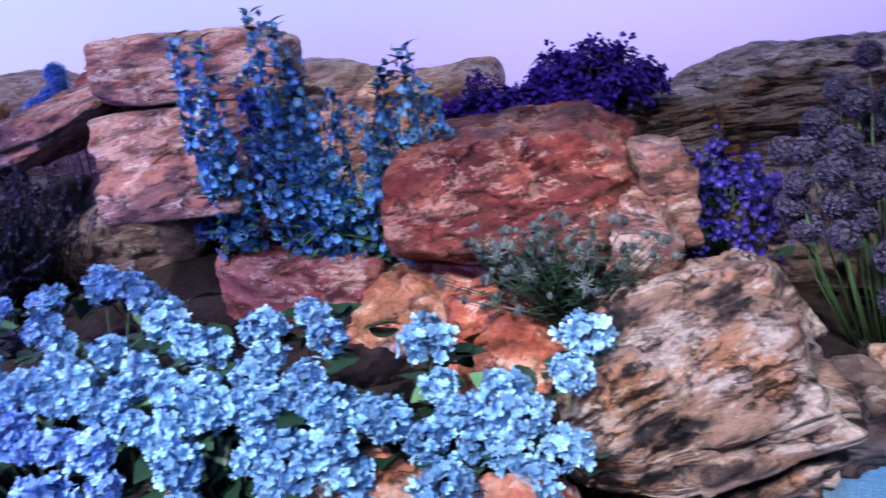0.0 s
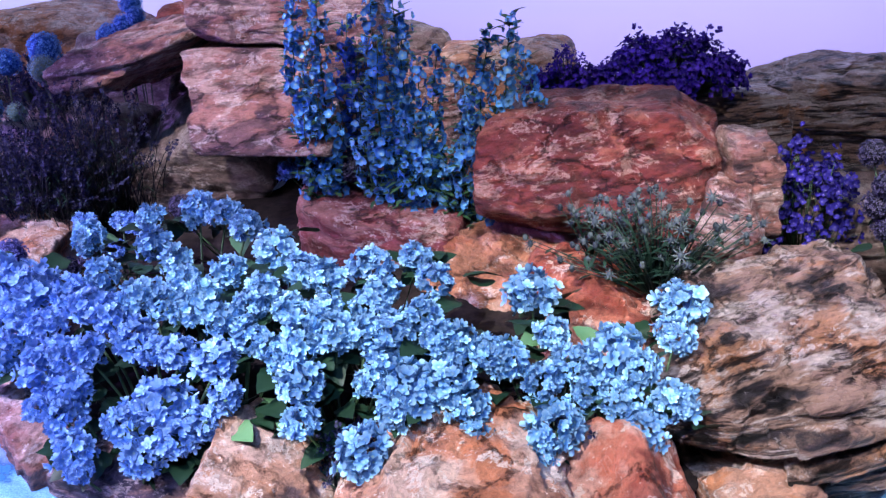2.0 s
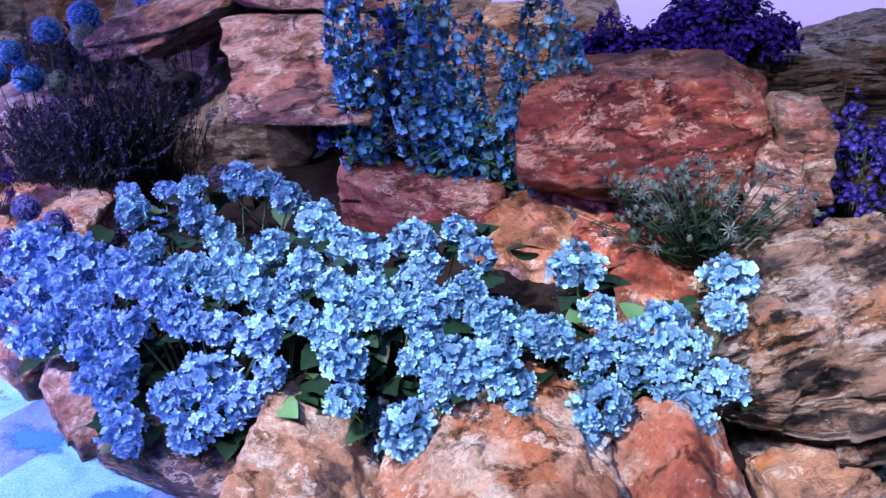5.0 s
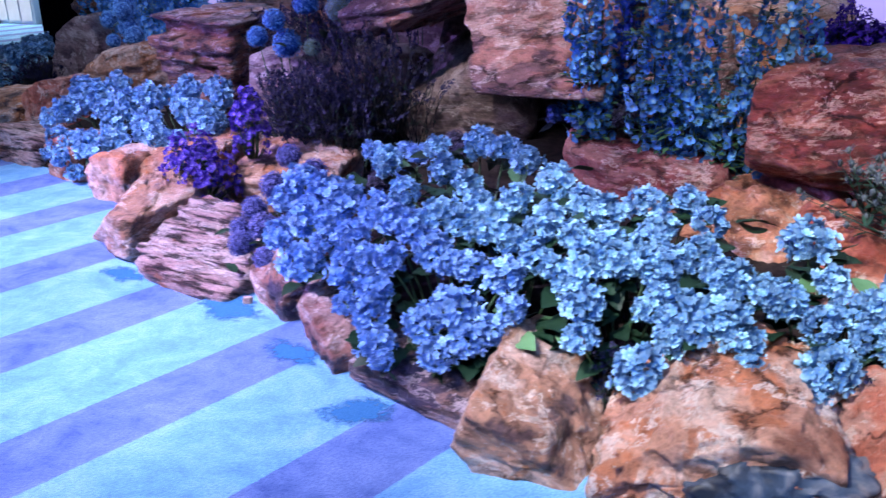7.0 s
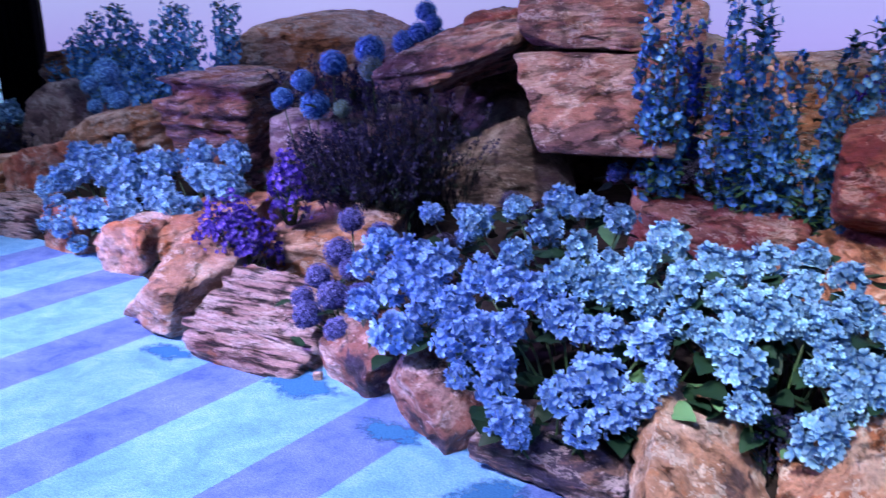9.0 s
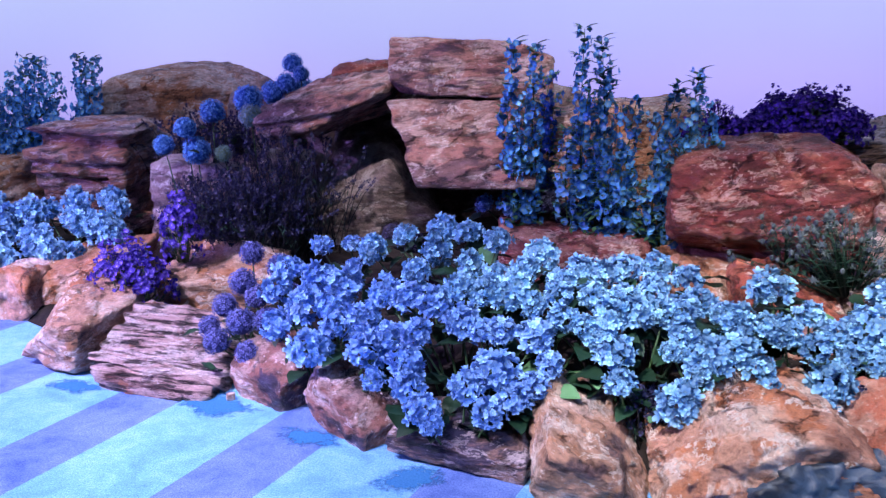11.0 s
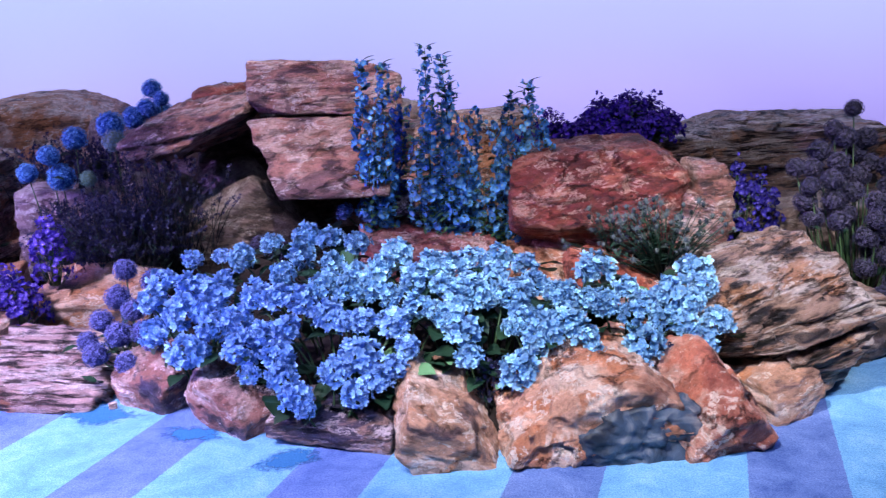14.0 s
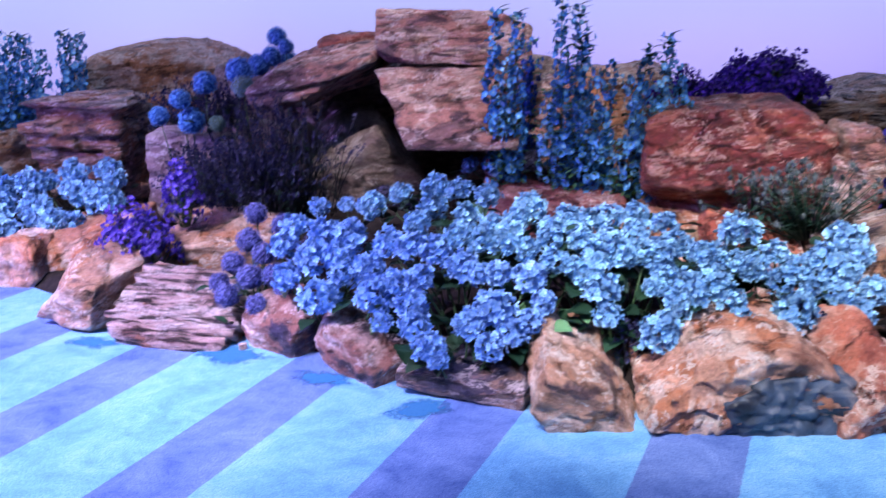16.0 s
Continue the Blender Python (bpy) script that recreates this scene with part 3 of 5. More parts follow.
rock("brown stone behind the tall blue flowers", (-1.04, 4.15, 0.55), (0.59, 0.73, 0.74), (0, 0, -3), "slab", 14, [], 0.02, 0.05, 0.03, group=R)
rock("beige stone behind the tall blue flowers", (-0.63, 4.28, 0.62), (0.66, 0.66, 0.67), (0, 0, 10), "tan", 15, [], 0.02, 0.05, 0.03, group=R)
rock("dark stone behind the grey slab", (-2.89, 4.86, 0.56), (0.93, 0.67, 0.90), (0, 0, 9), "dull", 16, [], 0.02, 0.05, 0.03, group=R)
# red boulder and its neighbours
rock("large red-brown boulder with pale veins", (-0.085, 3.26, 0.585), (0.81, 0.8, 0.48), (3, 0, 0), "red", 21, [(-1, 0, -1, 1.55), (1, -1, 0, 1.7), (1, 0, 1, 1.62), (-0.3, -1, -1, 1.45), (0, -1, 0.5, 1.06)], 0.022, 0.05, 0.03, 5, n=70, sharp=26, group=R)
rock("pale broken stone beside the red boulder", (0.41, 3.1, 0.58), (0.16, 0.3, 0.34), (0, 0, 17), "slab", 22, [], 0.012, 0.05, 0.02, n=22, group=R)
rock("beige wedge stone beside the red boulder", (0.37, 2.94, 0.45), (0.22, 0.28, 0.3), (0, 14, -5), "slab", 23, [(1, 0, 1, 1.1)], 0.01, 0.06, 0.018, n=24, sharp=22, group=R)
rock("flat maroon stone with a pale broken edge", (-0.92, 3.19, 0.31), (0.67, 0.48, 0.32), (10, 5, 1), "maroon", 25, [(-1, -1, 0, 1.5)], 0.014, 0.05, 0.02, n=36, sharp=22, group=R)
rock("crumbly orange stone below the red boulder", (-0.40, 2.96, 0.21), (0.42, 0.52, 0.26), (14, 12, -19), "orange", 26, [], 0.05, 0.05, 0.03, n=40, group=R)
rock("orange stone behind the hydrangeas", (-0.0397, 2.64, 0.22), (0.39, 0.50, 0.27), (14, 2, 15), "rust", 27, [(1, 0, 1, 1.3)], 0.02, 0.05, 0.03, n=30, group=R)
rock("great grey and orange layered slab", (0.49, 2.31, 0.22), (0.58, 0.80, 0.44), (4, -16, 2), "grey", 31, [(0, -1, 1, 1.5), (1, 0, -1, 0.95), (-1, -1, 0, 1.6), (-0.4, -1, 0, 1.12)], 0.10, 0.036, 0.020, 3, n=120, sharp=30, group=R)
rock("long layered brown slab at the back", (1, 4.4, 0.54), (1.22, 0.9, 0.54), (3, 3, -2), "grey", 33, [(-1, 0, 1, 1.5)], 0.09, 0.05, 0.03, 5, n=64, group=R)
rock("layered brown stone under the purple flowers", (0.08, 4.08, 0.46), (1.05, 0.6, 0.62), (0, 0, 5), "grey", 34, [], 0.03, 0.05, 0.03, n=24, group=R)
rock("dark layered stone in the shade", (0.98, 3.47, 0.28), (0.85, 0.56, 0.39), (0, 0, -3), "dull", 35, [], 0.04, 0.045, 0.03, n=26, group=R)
rock("layered brown stone at the end of the bank", (1.9, 4.2, 0.42), (0.76, 0.7, 0.56), (0, 2, -5), "grey", 36, [], 0.04, 0.045, 0.03, n=30, group=R)
rock("grey-brown stone by the carpet", (0.86, 2.48, 0.07), (0.32, 0.32, 0.2), (0, 0, 25), "dull", 37, [], 0.02, 0.05, 0.02, n=22, group=R)
rock("tan stone by the carpet", (1.18, 2.66, 0.07), (0.36, 0.32, 0.18), (0, 0, 17), "tan", 38, [], 0.02, 0.05, 0.02, n=22, group=R)
rock("small beige stone by the carpet", (0.43, 1.86, 0.07), (0.22, 0.2, 0.17), (0, -8, 29), "tan", 39, [], 0.01, 0.05, 0.02, n=22, group=R)
rock("small flat beige stone by the carpet", (0.58, 2.04, 0.1), (0.24, 0.2, 0.12), (0, -10, 29), "tan", 40, [], 0.01, 0.05, 0.015, n=20, group=R)
# edging stones along the carpet
E_ = "edging stones along the carpet"
rock("upright rusty red edging stone", (0.14, 1.69, 0.12), (0.3, 0.44, 0.31), (24, 4, 21), "rust", 51, [(-1, 0, 1, 1.05), (1, 0, 1, 1.1)], 0.008, 0.07, 0.022, 10, n=40, sharp=44, group=E_)
big_edging = rock("broad orange edging boulder with a blue-black face", (-0.27, 1.68, 0.13), (0.56, 0.48, 0.33), (10, -3, 9), "blotched", 52, [(-1, 0, 1, 1.1), (1, 0, 1, 1.5), (0, -1, -1, 1.5)], 0.008, 0.08, 0.036, 7, n=60, sharp=44, group=E_)
patch = rock("dark face", (0, 0, 0), (0.40, 0.16, 0.22), (0, 0, 0), "dark", 520, [(-1, 0, 1, 1.2)], 0.004, 0.06, 0.03, 10, n=30, name="mineral_face")
patch.data.materials.clear()
patch.data.materials.append(vug_mat)
for key in ("label", "category"):
    del patch[key]
patch.parent = big_edging
patch.matrix_local = pose(0.13, -0.18, -0.02, -6, 4, 4)
patch["label"] = "blue-black pitted mineral face"
rock("slanting tan banded edging stone", (-0.72, 1.64, 0.07), (0.37, 0.46, 0.22), (14, 24, 13), "tan", 53, [(1, 0, 1, 1.1), (-1, 0, -1, 1.2)], 0.016, 0.05, 0.018, 9, n=50, sharp=44, group=E_)
rock("long dark banded edging stone", (-1.1, 1.72, 0.065), (0.46, 0.26, 0.16), (6, 5, -12), "slate", 54, [(0, -1, -1, 1.5), (0, -1, 1, 1.25), (1, 0, 1, 1.5)], 0.012, 0.035, 0.012, 10, n=40, sharp=44, group=E_)
rock("reddish brown edging stone with pale top", (-1.52, 1.885, 0.08), (0.36, 0.25, 0.19), (10, 14, -34), "dark", 55, [(1, 0, 1, 1.35)], 0.012, 0.05, 0.014, 10, n=36, sharp=44, group=E_)
rock("brown and orange block of edging stone", (-1.9, 2.12, 0.09), (0.31, 0.28, 0.22), (8, 8, -28), "dark", 56, [(1, -0.3, 0, 1.2), (0, -1, 1, 1.3)], 0.012, 0.045, 0.014, 10, n=36, sharp=44, group=E_)
rock("pinkish white finely layered edging stone", (-2.42, 2.23, 0.08), (0.58, 0.46, 0.23), (4, 6, -6), "pink", 57, [(1, 0, 1, 1.25), (-1, -1, 0, 1.6), (0, -1, 1.25, 0.78)], 0.045, 0.026, 0.010, 5, n=110, sharp=22, dip=-30, group=E_)
rock("pale pinkish cream edging boulder", (-2.91, 2.37, 0.11), (0.34, 0.44, 0.29), (8, 8, -15), "tan", 58, [(-1, -1, 1, 1.6), (0, -1, -1, 1.4)], 0.01, 0.06, 0.02, 10, n=40, sharp=44, group=E_)
rock("flat orange-brown stone behind the edging", (-3.30, 3.10, 0.13), (0.44, 0.52, 0.28), (10, -6, 5), "orange", 59, [], 0.014, 0.05, 0.018, n=32, sharp=44, group=E_)
rock("flat tan stone behind the purple alliums", (-2.52, 2.93, 0.18), (0.52, 0.45, 0.27), (14, 0, 9), "tan", 60, [], 0.012, 0.05, 0.018, n=32, sharp=44, group=E_)
rock("knobbly cream edging stone", (-3.66, 2.95, 0.1), (0.37, 0.36, 0.29), (0, 0, -7), "blotched", 61, [(-1, 0, 1, 1.3)], 0.012, 0.05, 0.028, n=30, group=E_)
rock("small reddish edging stone", (-4.25, 3.14, 0.1), (0.36, 0.32, 0.28), (0, 0, -15), "rust", 62, [], 0.01, 0.05, 0.02, n=26, group=E_)
rock("small pinkish edging stone", (-4.9, 3.3, 0.09), (0.52, 0.34, 0.22), (0, 4, -5), "pink", 63, [], 0.016, 0.04, 0.02, n=28, group=E_)
rock("tan layered edging stone", (-5.98, 4.02, 0.11), (0.8, 0.5, 0.3), (0, -6, -5), "tan", 64, [], 0.03, 0.04, 0.02, n=30, group=E_)
rock("brick red stone behind the edging", (-5.25, 3.82, 0.16), (0.36, 0.4, 0.42), (0, -24, -5), "rust", 65, [], 0.012, 0.05, 0.02, n=26, group=E_)
rock("small tan stone at the end of the bed", (-7.35, 4.62, 0.07), (0.3, 0.34, 0.22), (0, 0, 5), "tan", 66, [], 0.02, 0.04, 0.02, n=18, group=E_)
# far end of the bank
rock("rusty layered block with purple lit ledges", (-3.7, 3.88, 0.55), (0.6, 0.6, 0.64), (2, 2, -5), "layer", 71, [(-1, 0, -1, 1.5)], 0.15, 0.075, 0.02, 3, n=64, sharp=24, group=R)
rock("broad pale-topped boulder at the back", (-4.17, 5.73, 0.72), (1.41, 1.28, 0.88), (4, 0, 1), "tan", 72, [(-1, 0, 1, 1.45), (1, 0, 1, 1.45)], 0.015, 0.06, 0.03, n=36, group=R)
rock("long pale layered slab", (-5.2, 4.62, 0.34), (1.15, 0.7, 0.44), (6, -8, -7), "tan", 73, [(-1, 0, 1, 1.25)], 0.035, 0.04, 0.02, n=42, group=R)
rock("purple-grey stone behind the lavender", (-2.81, 3.75, 0.44), (0.90, 0.63, 0.52), (4, 4, 5), "purple", 74, [], 0.012, 0.05, 0.02, n=28, group=R)
rock("pointed purple-grey boulder at the far end", (-6.35, 5.22, 0.3), (0.66, 0.6, 0.76), (0, 14, 11), "purple", 75, [(1, 0, 1, 0.9), (-1, 0, 1, 1.4)], 0.008, 0.06, 0.02, n=36, sharp=24, group=R)
rock("dark layered boulder at the far end", (-6.58, 5.68, 0.48), (0.82, 0.5, 0.86), (0, -4, 5), "layer", 76, [], 0.06, 0.06, 0.03, n=40, group=R)

# ---------------------------------------------------------------- flowers


def head_mesh(seed, florets=84, petals=5, fr=0.27, low=-0.6, squash=0.84):
    """A mop head of unit radius, ragged, open below."""
    rng = random.Random(seed)
    pile = Pile()
    for i in range(florets):
        z = 1 - (1 - low) * (i + 0.5) / florets
        t = i * 2.39996 + rng.uniform(-0.25, 0.25)
        r = math.sqrt(max(0, 1 - z * z))
        d = np.array([r * math.cos(t), r * math.sin(t), z]) + np.array([rng.gauss(0, 0.13) for _ in range(3)])
        d /= np.linalg.norm(d)
        at = d * rng.uniform(0.72, 1.0) * (0.9 + 0.45 * noise.noise(Vector(d) * 1.6 + Vector((seed, 0, 0)))) * np.array([1, 1, squash])
        n = d + np.array([rng.gauss(0, 0.42) for _ in range(3)])
        pile.floret(at, n, fr * rng.uniform(0.8, 1.15), petals, rng, cup=rng.uniform(0.1, 0.95), width=0.5)
    return pile.mesh("flower_head")


def leaf_mesh(seed, length=0.11, width=0.075):
    """A broad toothed leaf lying along x."""
    rng = random.Random(seed)
    pile = Pile()
    vs, fs = [], []
    n = 8
    for i in range(n + 1):
        s = i / n
        w = 0.5 * width * math.sin(math.pi * min(1, 0.06 + 0.94 * s) ** 0.75) ** 0.8
        if i == n:
            w = 0.001
        drop = -0.28 * length * s * s + rng.uniform(-1, 1) * 0.003
        tooth = 1 + (0.07 if i % 2 else -0.04)
        vs += [(length * s, -w * tooth, drop + 0.18 * w), (length * s, -0.45 * w, drop + 0.10 * w), (length * s, 0, drop), (length * s, 0.45 * w, drop + 0.10 * w), (length * s, w * tooth, drop + 0.18 * w)]
    for i in range(n):
        for j in range(4):
            a = i * 5 + j
            fs.append([a, a + 1, a + 6, a + 5])
    pile.add(np.array(vs), fs)
    return pile.mesh("leaf")


HEADS_BLUE = [head_mesh(100 + i) for i in range(6)]
HEADS_SKY = [me.copy() for me in HEADS_BLUE]
for me in HEADS_BLUE:
    me.materials.append(PETAL_BLUE)
for me in HEADS_SKY:
    me.materials.append(PETAL_SKY)
LEAVES = [leaf_mesh(200 + i) for i in range(4)]
LEAVES_LIGHT = [me.copy() for me in LEAVES]
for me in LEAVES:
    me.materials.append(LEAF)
for me in LEAVES_LIGHT:
    me.materials.append(LEAF_LIGHT)


def hydrangea(heads, label, seed, meshes=HEADS_BLUE, leaves=30, group="hydrangeas"):
    """A bush: mop heads on stems that rise from one root, with broad leaves between."""
    rng = random.Random(seed)
    cx = sum(h[0] for h in heads) / len(heads)
    cy = sum(h[1] for h in heads) / len(heads) + 0.06
    base = np.array([cx, cy, soil_height(cx, cy) - 0.02])
    root = empty("hydrangea", base, label, "hydrangea", group)
    for x, y, z, r in heads:
        stems = Pile()
        r *= 0.86
        p = np.array([x, y, z]) - base
        mid = p * np.array([0.55, 0.55, 0.5])
        stems.tube([(0.3 * p[0], 0.3 * p[1], 0), mid, p - np.array([0, 0, 0.3 * r])], 0.005, 0.0035)
        part("stem", stems.mesh("stem"), STEM, root)
        out = Vector((p[0] * 0.9, p[1] * 0.9 - 0.22, 0.42 + 0.25 * rng.random())).normalized()
        m = Matrix.Translation(p) @ out.to_track_quat("Z", "Y").to_matrix().to_4x4() @ pose(0, 0, 0, 0, 0, rng.uniform(0, 360)) @ Matrix.Diagonal((r * rng.uniform(0.95, 1.12), r * rng.uniform(0.95, 1.12), r, 1))
        part("flower_head", rng.choice(meshes), None, root, m)
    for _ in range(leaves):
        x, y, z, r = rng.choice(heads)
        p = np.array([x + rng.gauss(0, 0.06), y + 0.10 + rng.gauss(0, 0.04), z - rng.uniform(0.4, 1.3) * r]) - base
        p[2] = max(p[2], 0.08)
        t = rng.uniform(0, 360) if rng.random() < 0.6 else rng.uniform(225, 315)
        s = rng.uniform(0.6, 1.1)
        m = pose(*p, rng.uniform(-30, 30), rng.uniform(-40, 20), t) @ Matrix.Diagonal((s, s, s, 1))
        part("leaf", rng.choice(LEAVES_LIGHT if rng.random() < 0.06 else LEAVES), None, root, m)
    return root


BUSHES = [
    [(-1.89, 2.07, 0.42, 0.070), (-1.86, 2.12, 0.48, 0.070), (-1.85, 1.97, 0.32, 0.073), (-1.71, 2.06, 0.46, 0.084), (-1.61, 2.02, 0.46, 0.076), (-1.75, 2.00, 0.39, 0.084), (-1.63, 1.98, 0.40, 0.070), (-1.69, 1.88, 0.27, 0.089), (-1.60, 1.92, 0.35, 0.065), (-1.51, 1.92, 0.38, 0.064), (-1.46, 1.83, 0.30, 0.087), (-1.39, 1.83, 0.35, 0.057), (-1.42, 1.73, 0.23, 0.044)],
    [(-1.31, 1.74, 0.29, 0.069), (-1.29, 1.68, 0.24, 0.068), (-1.23, 1.61, 0.19, 0.066), (-1.19, 1.57, 0.16, 0.041), (-1.10, 1.65, 0.26, 0.062), (-1.02, 1.70, 0.30, 0.078), (-1.02, 1.60, 0.20, 0.065), (-0.95, 1.64, 0.24, 0.066)],
    [(-1.44, 1.96, 0.46, 0.068), (-1.34, 1.90, 0.46, 0.067), (-1.24, 1.86, 0.46, 0.069), (-1.14, 1.80, 0.42, 0.068), (-1.29, 1.80, 0.37, 0.061), (-1.07, 1.78, 0.40, 0.050), (-1.01, 1.78, 0.40, 0.059), (-0.90, 1.78, 0.39, 0.067), (-0.85, 1.72, 0.32, 0.054), (-0.89, 1.67, 0.27, 0.053)],
    [(-1.16, 1.88, 0.51, 0.061), (-1.08, 1.87, 0.50, 0.060), (-1.00, 1.86, 0.49, 0.064), (-0.92, 1.85, 0.47, 0.055), (-0.82, 1.82, 0.44, 0.055), (-0.84, 1.87, 0.50, 0.055), (-0.75, 1.80, 0.42, 0.046)],
    [(-1.57, 2.24, 0.54, 0.064), (-1.52, 2.50, 0.54, 0.057), (-1.33, 1.96, 0.53, 0.059), (-1.39, 2.60, 0.54, 0.080), (-1.32, 2.21, 0.54, 0.067), (-1.28, 2.58, 0.54, 0.068), (-1.14, 2.46, 0.54, 0.065), (-1.17, 2.08, 0.54, 0.055), (-0.95, 2.25, 0.53, 0.080), (-1.05, 1.92, 0.54, 0.052)],
    [(-0.79, 2.11, 0.52, 0.064), (-0.71, 2.08, 0.51, 0.063), (-0.65, 2.25, 0.50, 0.066), (-0.54, 2.35, 0.49, 0.057), (-0.44, 2.20, 0.48, 0.065), (-0.64, 1.88, 0.50, 0.054), (-0.55, 1.96, 0.49, 0.051)],
    [(-0.68, 1.82, 0.44, 0.075), (-0.60, 1.84, 0.46, 0.067), (-0.52, 1.85, 0.46, 0.054), (-0.46, 1.80, 0.41, 0.054), (-0.66, 1.75, 0.36, 0.070), (-0.64, 1.69, 0.29, 0.053), (-0.71, 1.78, 0.39, 0.050)],
    [(-0.47, 1.65, 0.25, 0.077), (-0.39, 1.76, 0.36, 0.079), (-0.31, 1.79, 0.37, 0.071), (-0.25, 1.76, 0.33, 0.063), (-0.22, 1.72, 0.28, 0.054), (-0.28, 1.83, 0.41, 0.050), (-0.41, 1.72, 0.32, 0.058), (-0.34, 1.86, 0.46, 0.054), (-0.49, 1.76, 0.37, 0.045)],
    [(-0.17, 2.20, 0.45, 0.084), (-0.17, 1.85, 0.42, 0.059), (-0.08, 1.83, 0.38, 0.059), (-0.08, 1.97, 0.44, 0.052), (-0.02, 1.88, 0.41, 0.056), (-0.04, 1.77, 0.30, 0.080), (-0.07, 1.72, 0.25, 0.046)],
    [(0.07, 1.92, 0.42, 0.083), (0.13, 1.89, 0.40, 0.061), (0.09, 1.84, 0.35, 0.056), (0.22, 2.31, 0.41, 0.084), (0.21, 2.08, 0.41, 0.060), (0.22, 1.86, 0.34, 0.066), (0.15, 1.80, 0.29, 0.061), (0.02, 1.84, 0.36, 0.048)],
    [(-0.41, 1.96, 0.47, 0.061), (-0.46, 1.86, 0.47, 0.057), (-0.29, 1.86, 0.45, 0.056), (-0.55, 2.05, 0.49, 0.060), (-0.32, 1.86, 0.45, 0.057), (-0.21, 1.85, 0.43, 0.053), (-0.74, 1.88, 0.50, 0.056), (-0.84, 1.95, 0.52, 0.060), (-0.98, 1.89, 0.52, 0.060), (-0.97, 2.02, 0.54, 0.060)],
]
for i, heads in enumerate(BUSHES):
    hydrangea(heads, "artificial hydrangea bush with bright blue mop heads in the bed", 300 + i, HEADS_BLUE if i < 3 else HEADS_SKY, 48)

# hydrangeas of the left end
rng = random.Random(41)
for i, (x0, x1, y0, y1, z0, z1, count) in enumerate(((-4.50, -3.90, 2.98, 3.40, 0.12, 0.50, 21), (-3.92, -3.30, 3.0, 3.45, 0.14, 0.52, 19))):
    heads = []
    for k in range(count):
        u, w = rng.random(), (k + 0.5) / count
        y = y0 + (y1 - y0) * u
        heads.append((x0 + (x1 - x0) * w, y, z0 + (z1 - z0) * (0.25 + 0.75 * u) - 0.05 * rng.random(), rng.uniform(0.08, 0.10)))
    hydrangea(heads, "turquoise blue artificial hydrangea bush behind small stones", 330 + i, HEADS_SKY, 22)
hydrangea([(-4.39, 3.03, 0.14, 0.065), (-4.18, 2.93, 0.16, 0.075), (-4.11, 2.94, 0.07, 0.059)], "trailing turquoise hydrangea at the edge of the carpet", 335, HEADS_SKY, 4)
hydrangea([(-7.62, 5.05, 0.32, 0.10), (-7.45, 4.88, 0.22, 0.10), (-7.30, 5.00, 0.36, 0.10), (-7.12, 4.90, 0.30, 0.10), (-6.95, 4.92, 0.38, 0.10), (-7.40, 4.72, 0.12, 0.09), (-7.15, 4.75, 0.16, 0.09), (-6.98, 4.76, 0.20, 0.09), (-6.82, 4.98, 0.40, 0.09), (-7.55, 4.75, 0.14, 0.09), (-7.0, 5.1, 0.44, 0.09), (-7.25, 5.15, 0.42, 0.09)], "hydrangea bush at the far end of the bed", 336, HEADS_SKY, 20)
hydrangea([(-1.97, 2.75, 0.43, 0.058), (-1.86, 2.82, 0.43, 0.048), (-1.74, 2.74, 0.44, 0.053), (-1.80, 2.68, 0.36, 0.048)], "small blue hydrangea in the shade of the grey rock", 337, HEADS_BLUE, 12)
hydrangea([(-1.33, 3.20, 0.55, 0.053), (-1.19, 3.14, 0.55, 0.062), (-1.13, 3.22, 0.50, 0.053), (-0.84, 3.13, 0.61, 0.075), (-0.72, 3.16, 0.55, 0.057)], "small blue hydrangea at the foot of the tall flowers", 338, HEADS_SKY, 12)


def ball_mesh(seed, count=150, star=0.16, low=-0.75):
    """An allium ball of unit radius: many small stars on thin spokes."""
    rng = random.Random(seed)
    pile = Pile()
    dirs, faces = cube_sphere(5)
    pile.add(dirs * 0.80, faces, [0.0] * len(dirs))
    for i in range(count):
        z = 1 - (1 - low) * (i + 0.5) / count
        t = i * 2.39996
        r = math.sqrt(max(0, 1 - z * z))
        d = np.array([r * math.cos(t), r * math.sin(t), z]) + np.array([rng.gauss(0, 0.05) for _ in range(3)])
        d /= np.linalg.norm(d)
        a, b, _ = frame_of(d)
        at = d * rng.uniform(0.82, 1.0)
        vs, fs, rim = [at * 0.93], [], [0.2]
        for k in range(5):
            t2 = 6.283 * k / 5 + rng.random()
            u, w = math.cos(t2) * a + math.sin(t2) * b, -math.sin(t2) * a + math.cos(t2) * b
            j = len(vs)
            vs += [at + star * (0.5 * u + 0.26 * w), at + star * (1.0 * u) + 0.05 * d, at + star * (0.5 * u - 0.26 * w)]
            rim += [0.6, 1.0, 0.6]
            fs += [[0, j + 2, j + 1], [0, j + 1, j]]
        pile.add(vs, fs, rim)
    return pile.mesh("ball_head")


BALLS = {}
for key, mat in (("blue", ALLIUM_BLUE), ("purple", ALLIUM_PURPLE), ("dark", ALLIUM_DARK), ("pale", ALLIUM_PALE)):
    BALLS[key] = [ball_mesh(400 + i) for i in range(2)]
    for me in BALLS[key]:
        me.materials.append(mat)


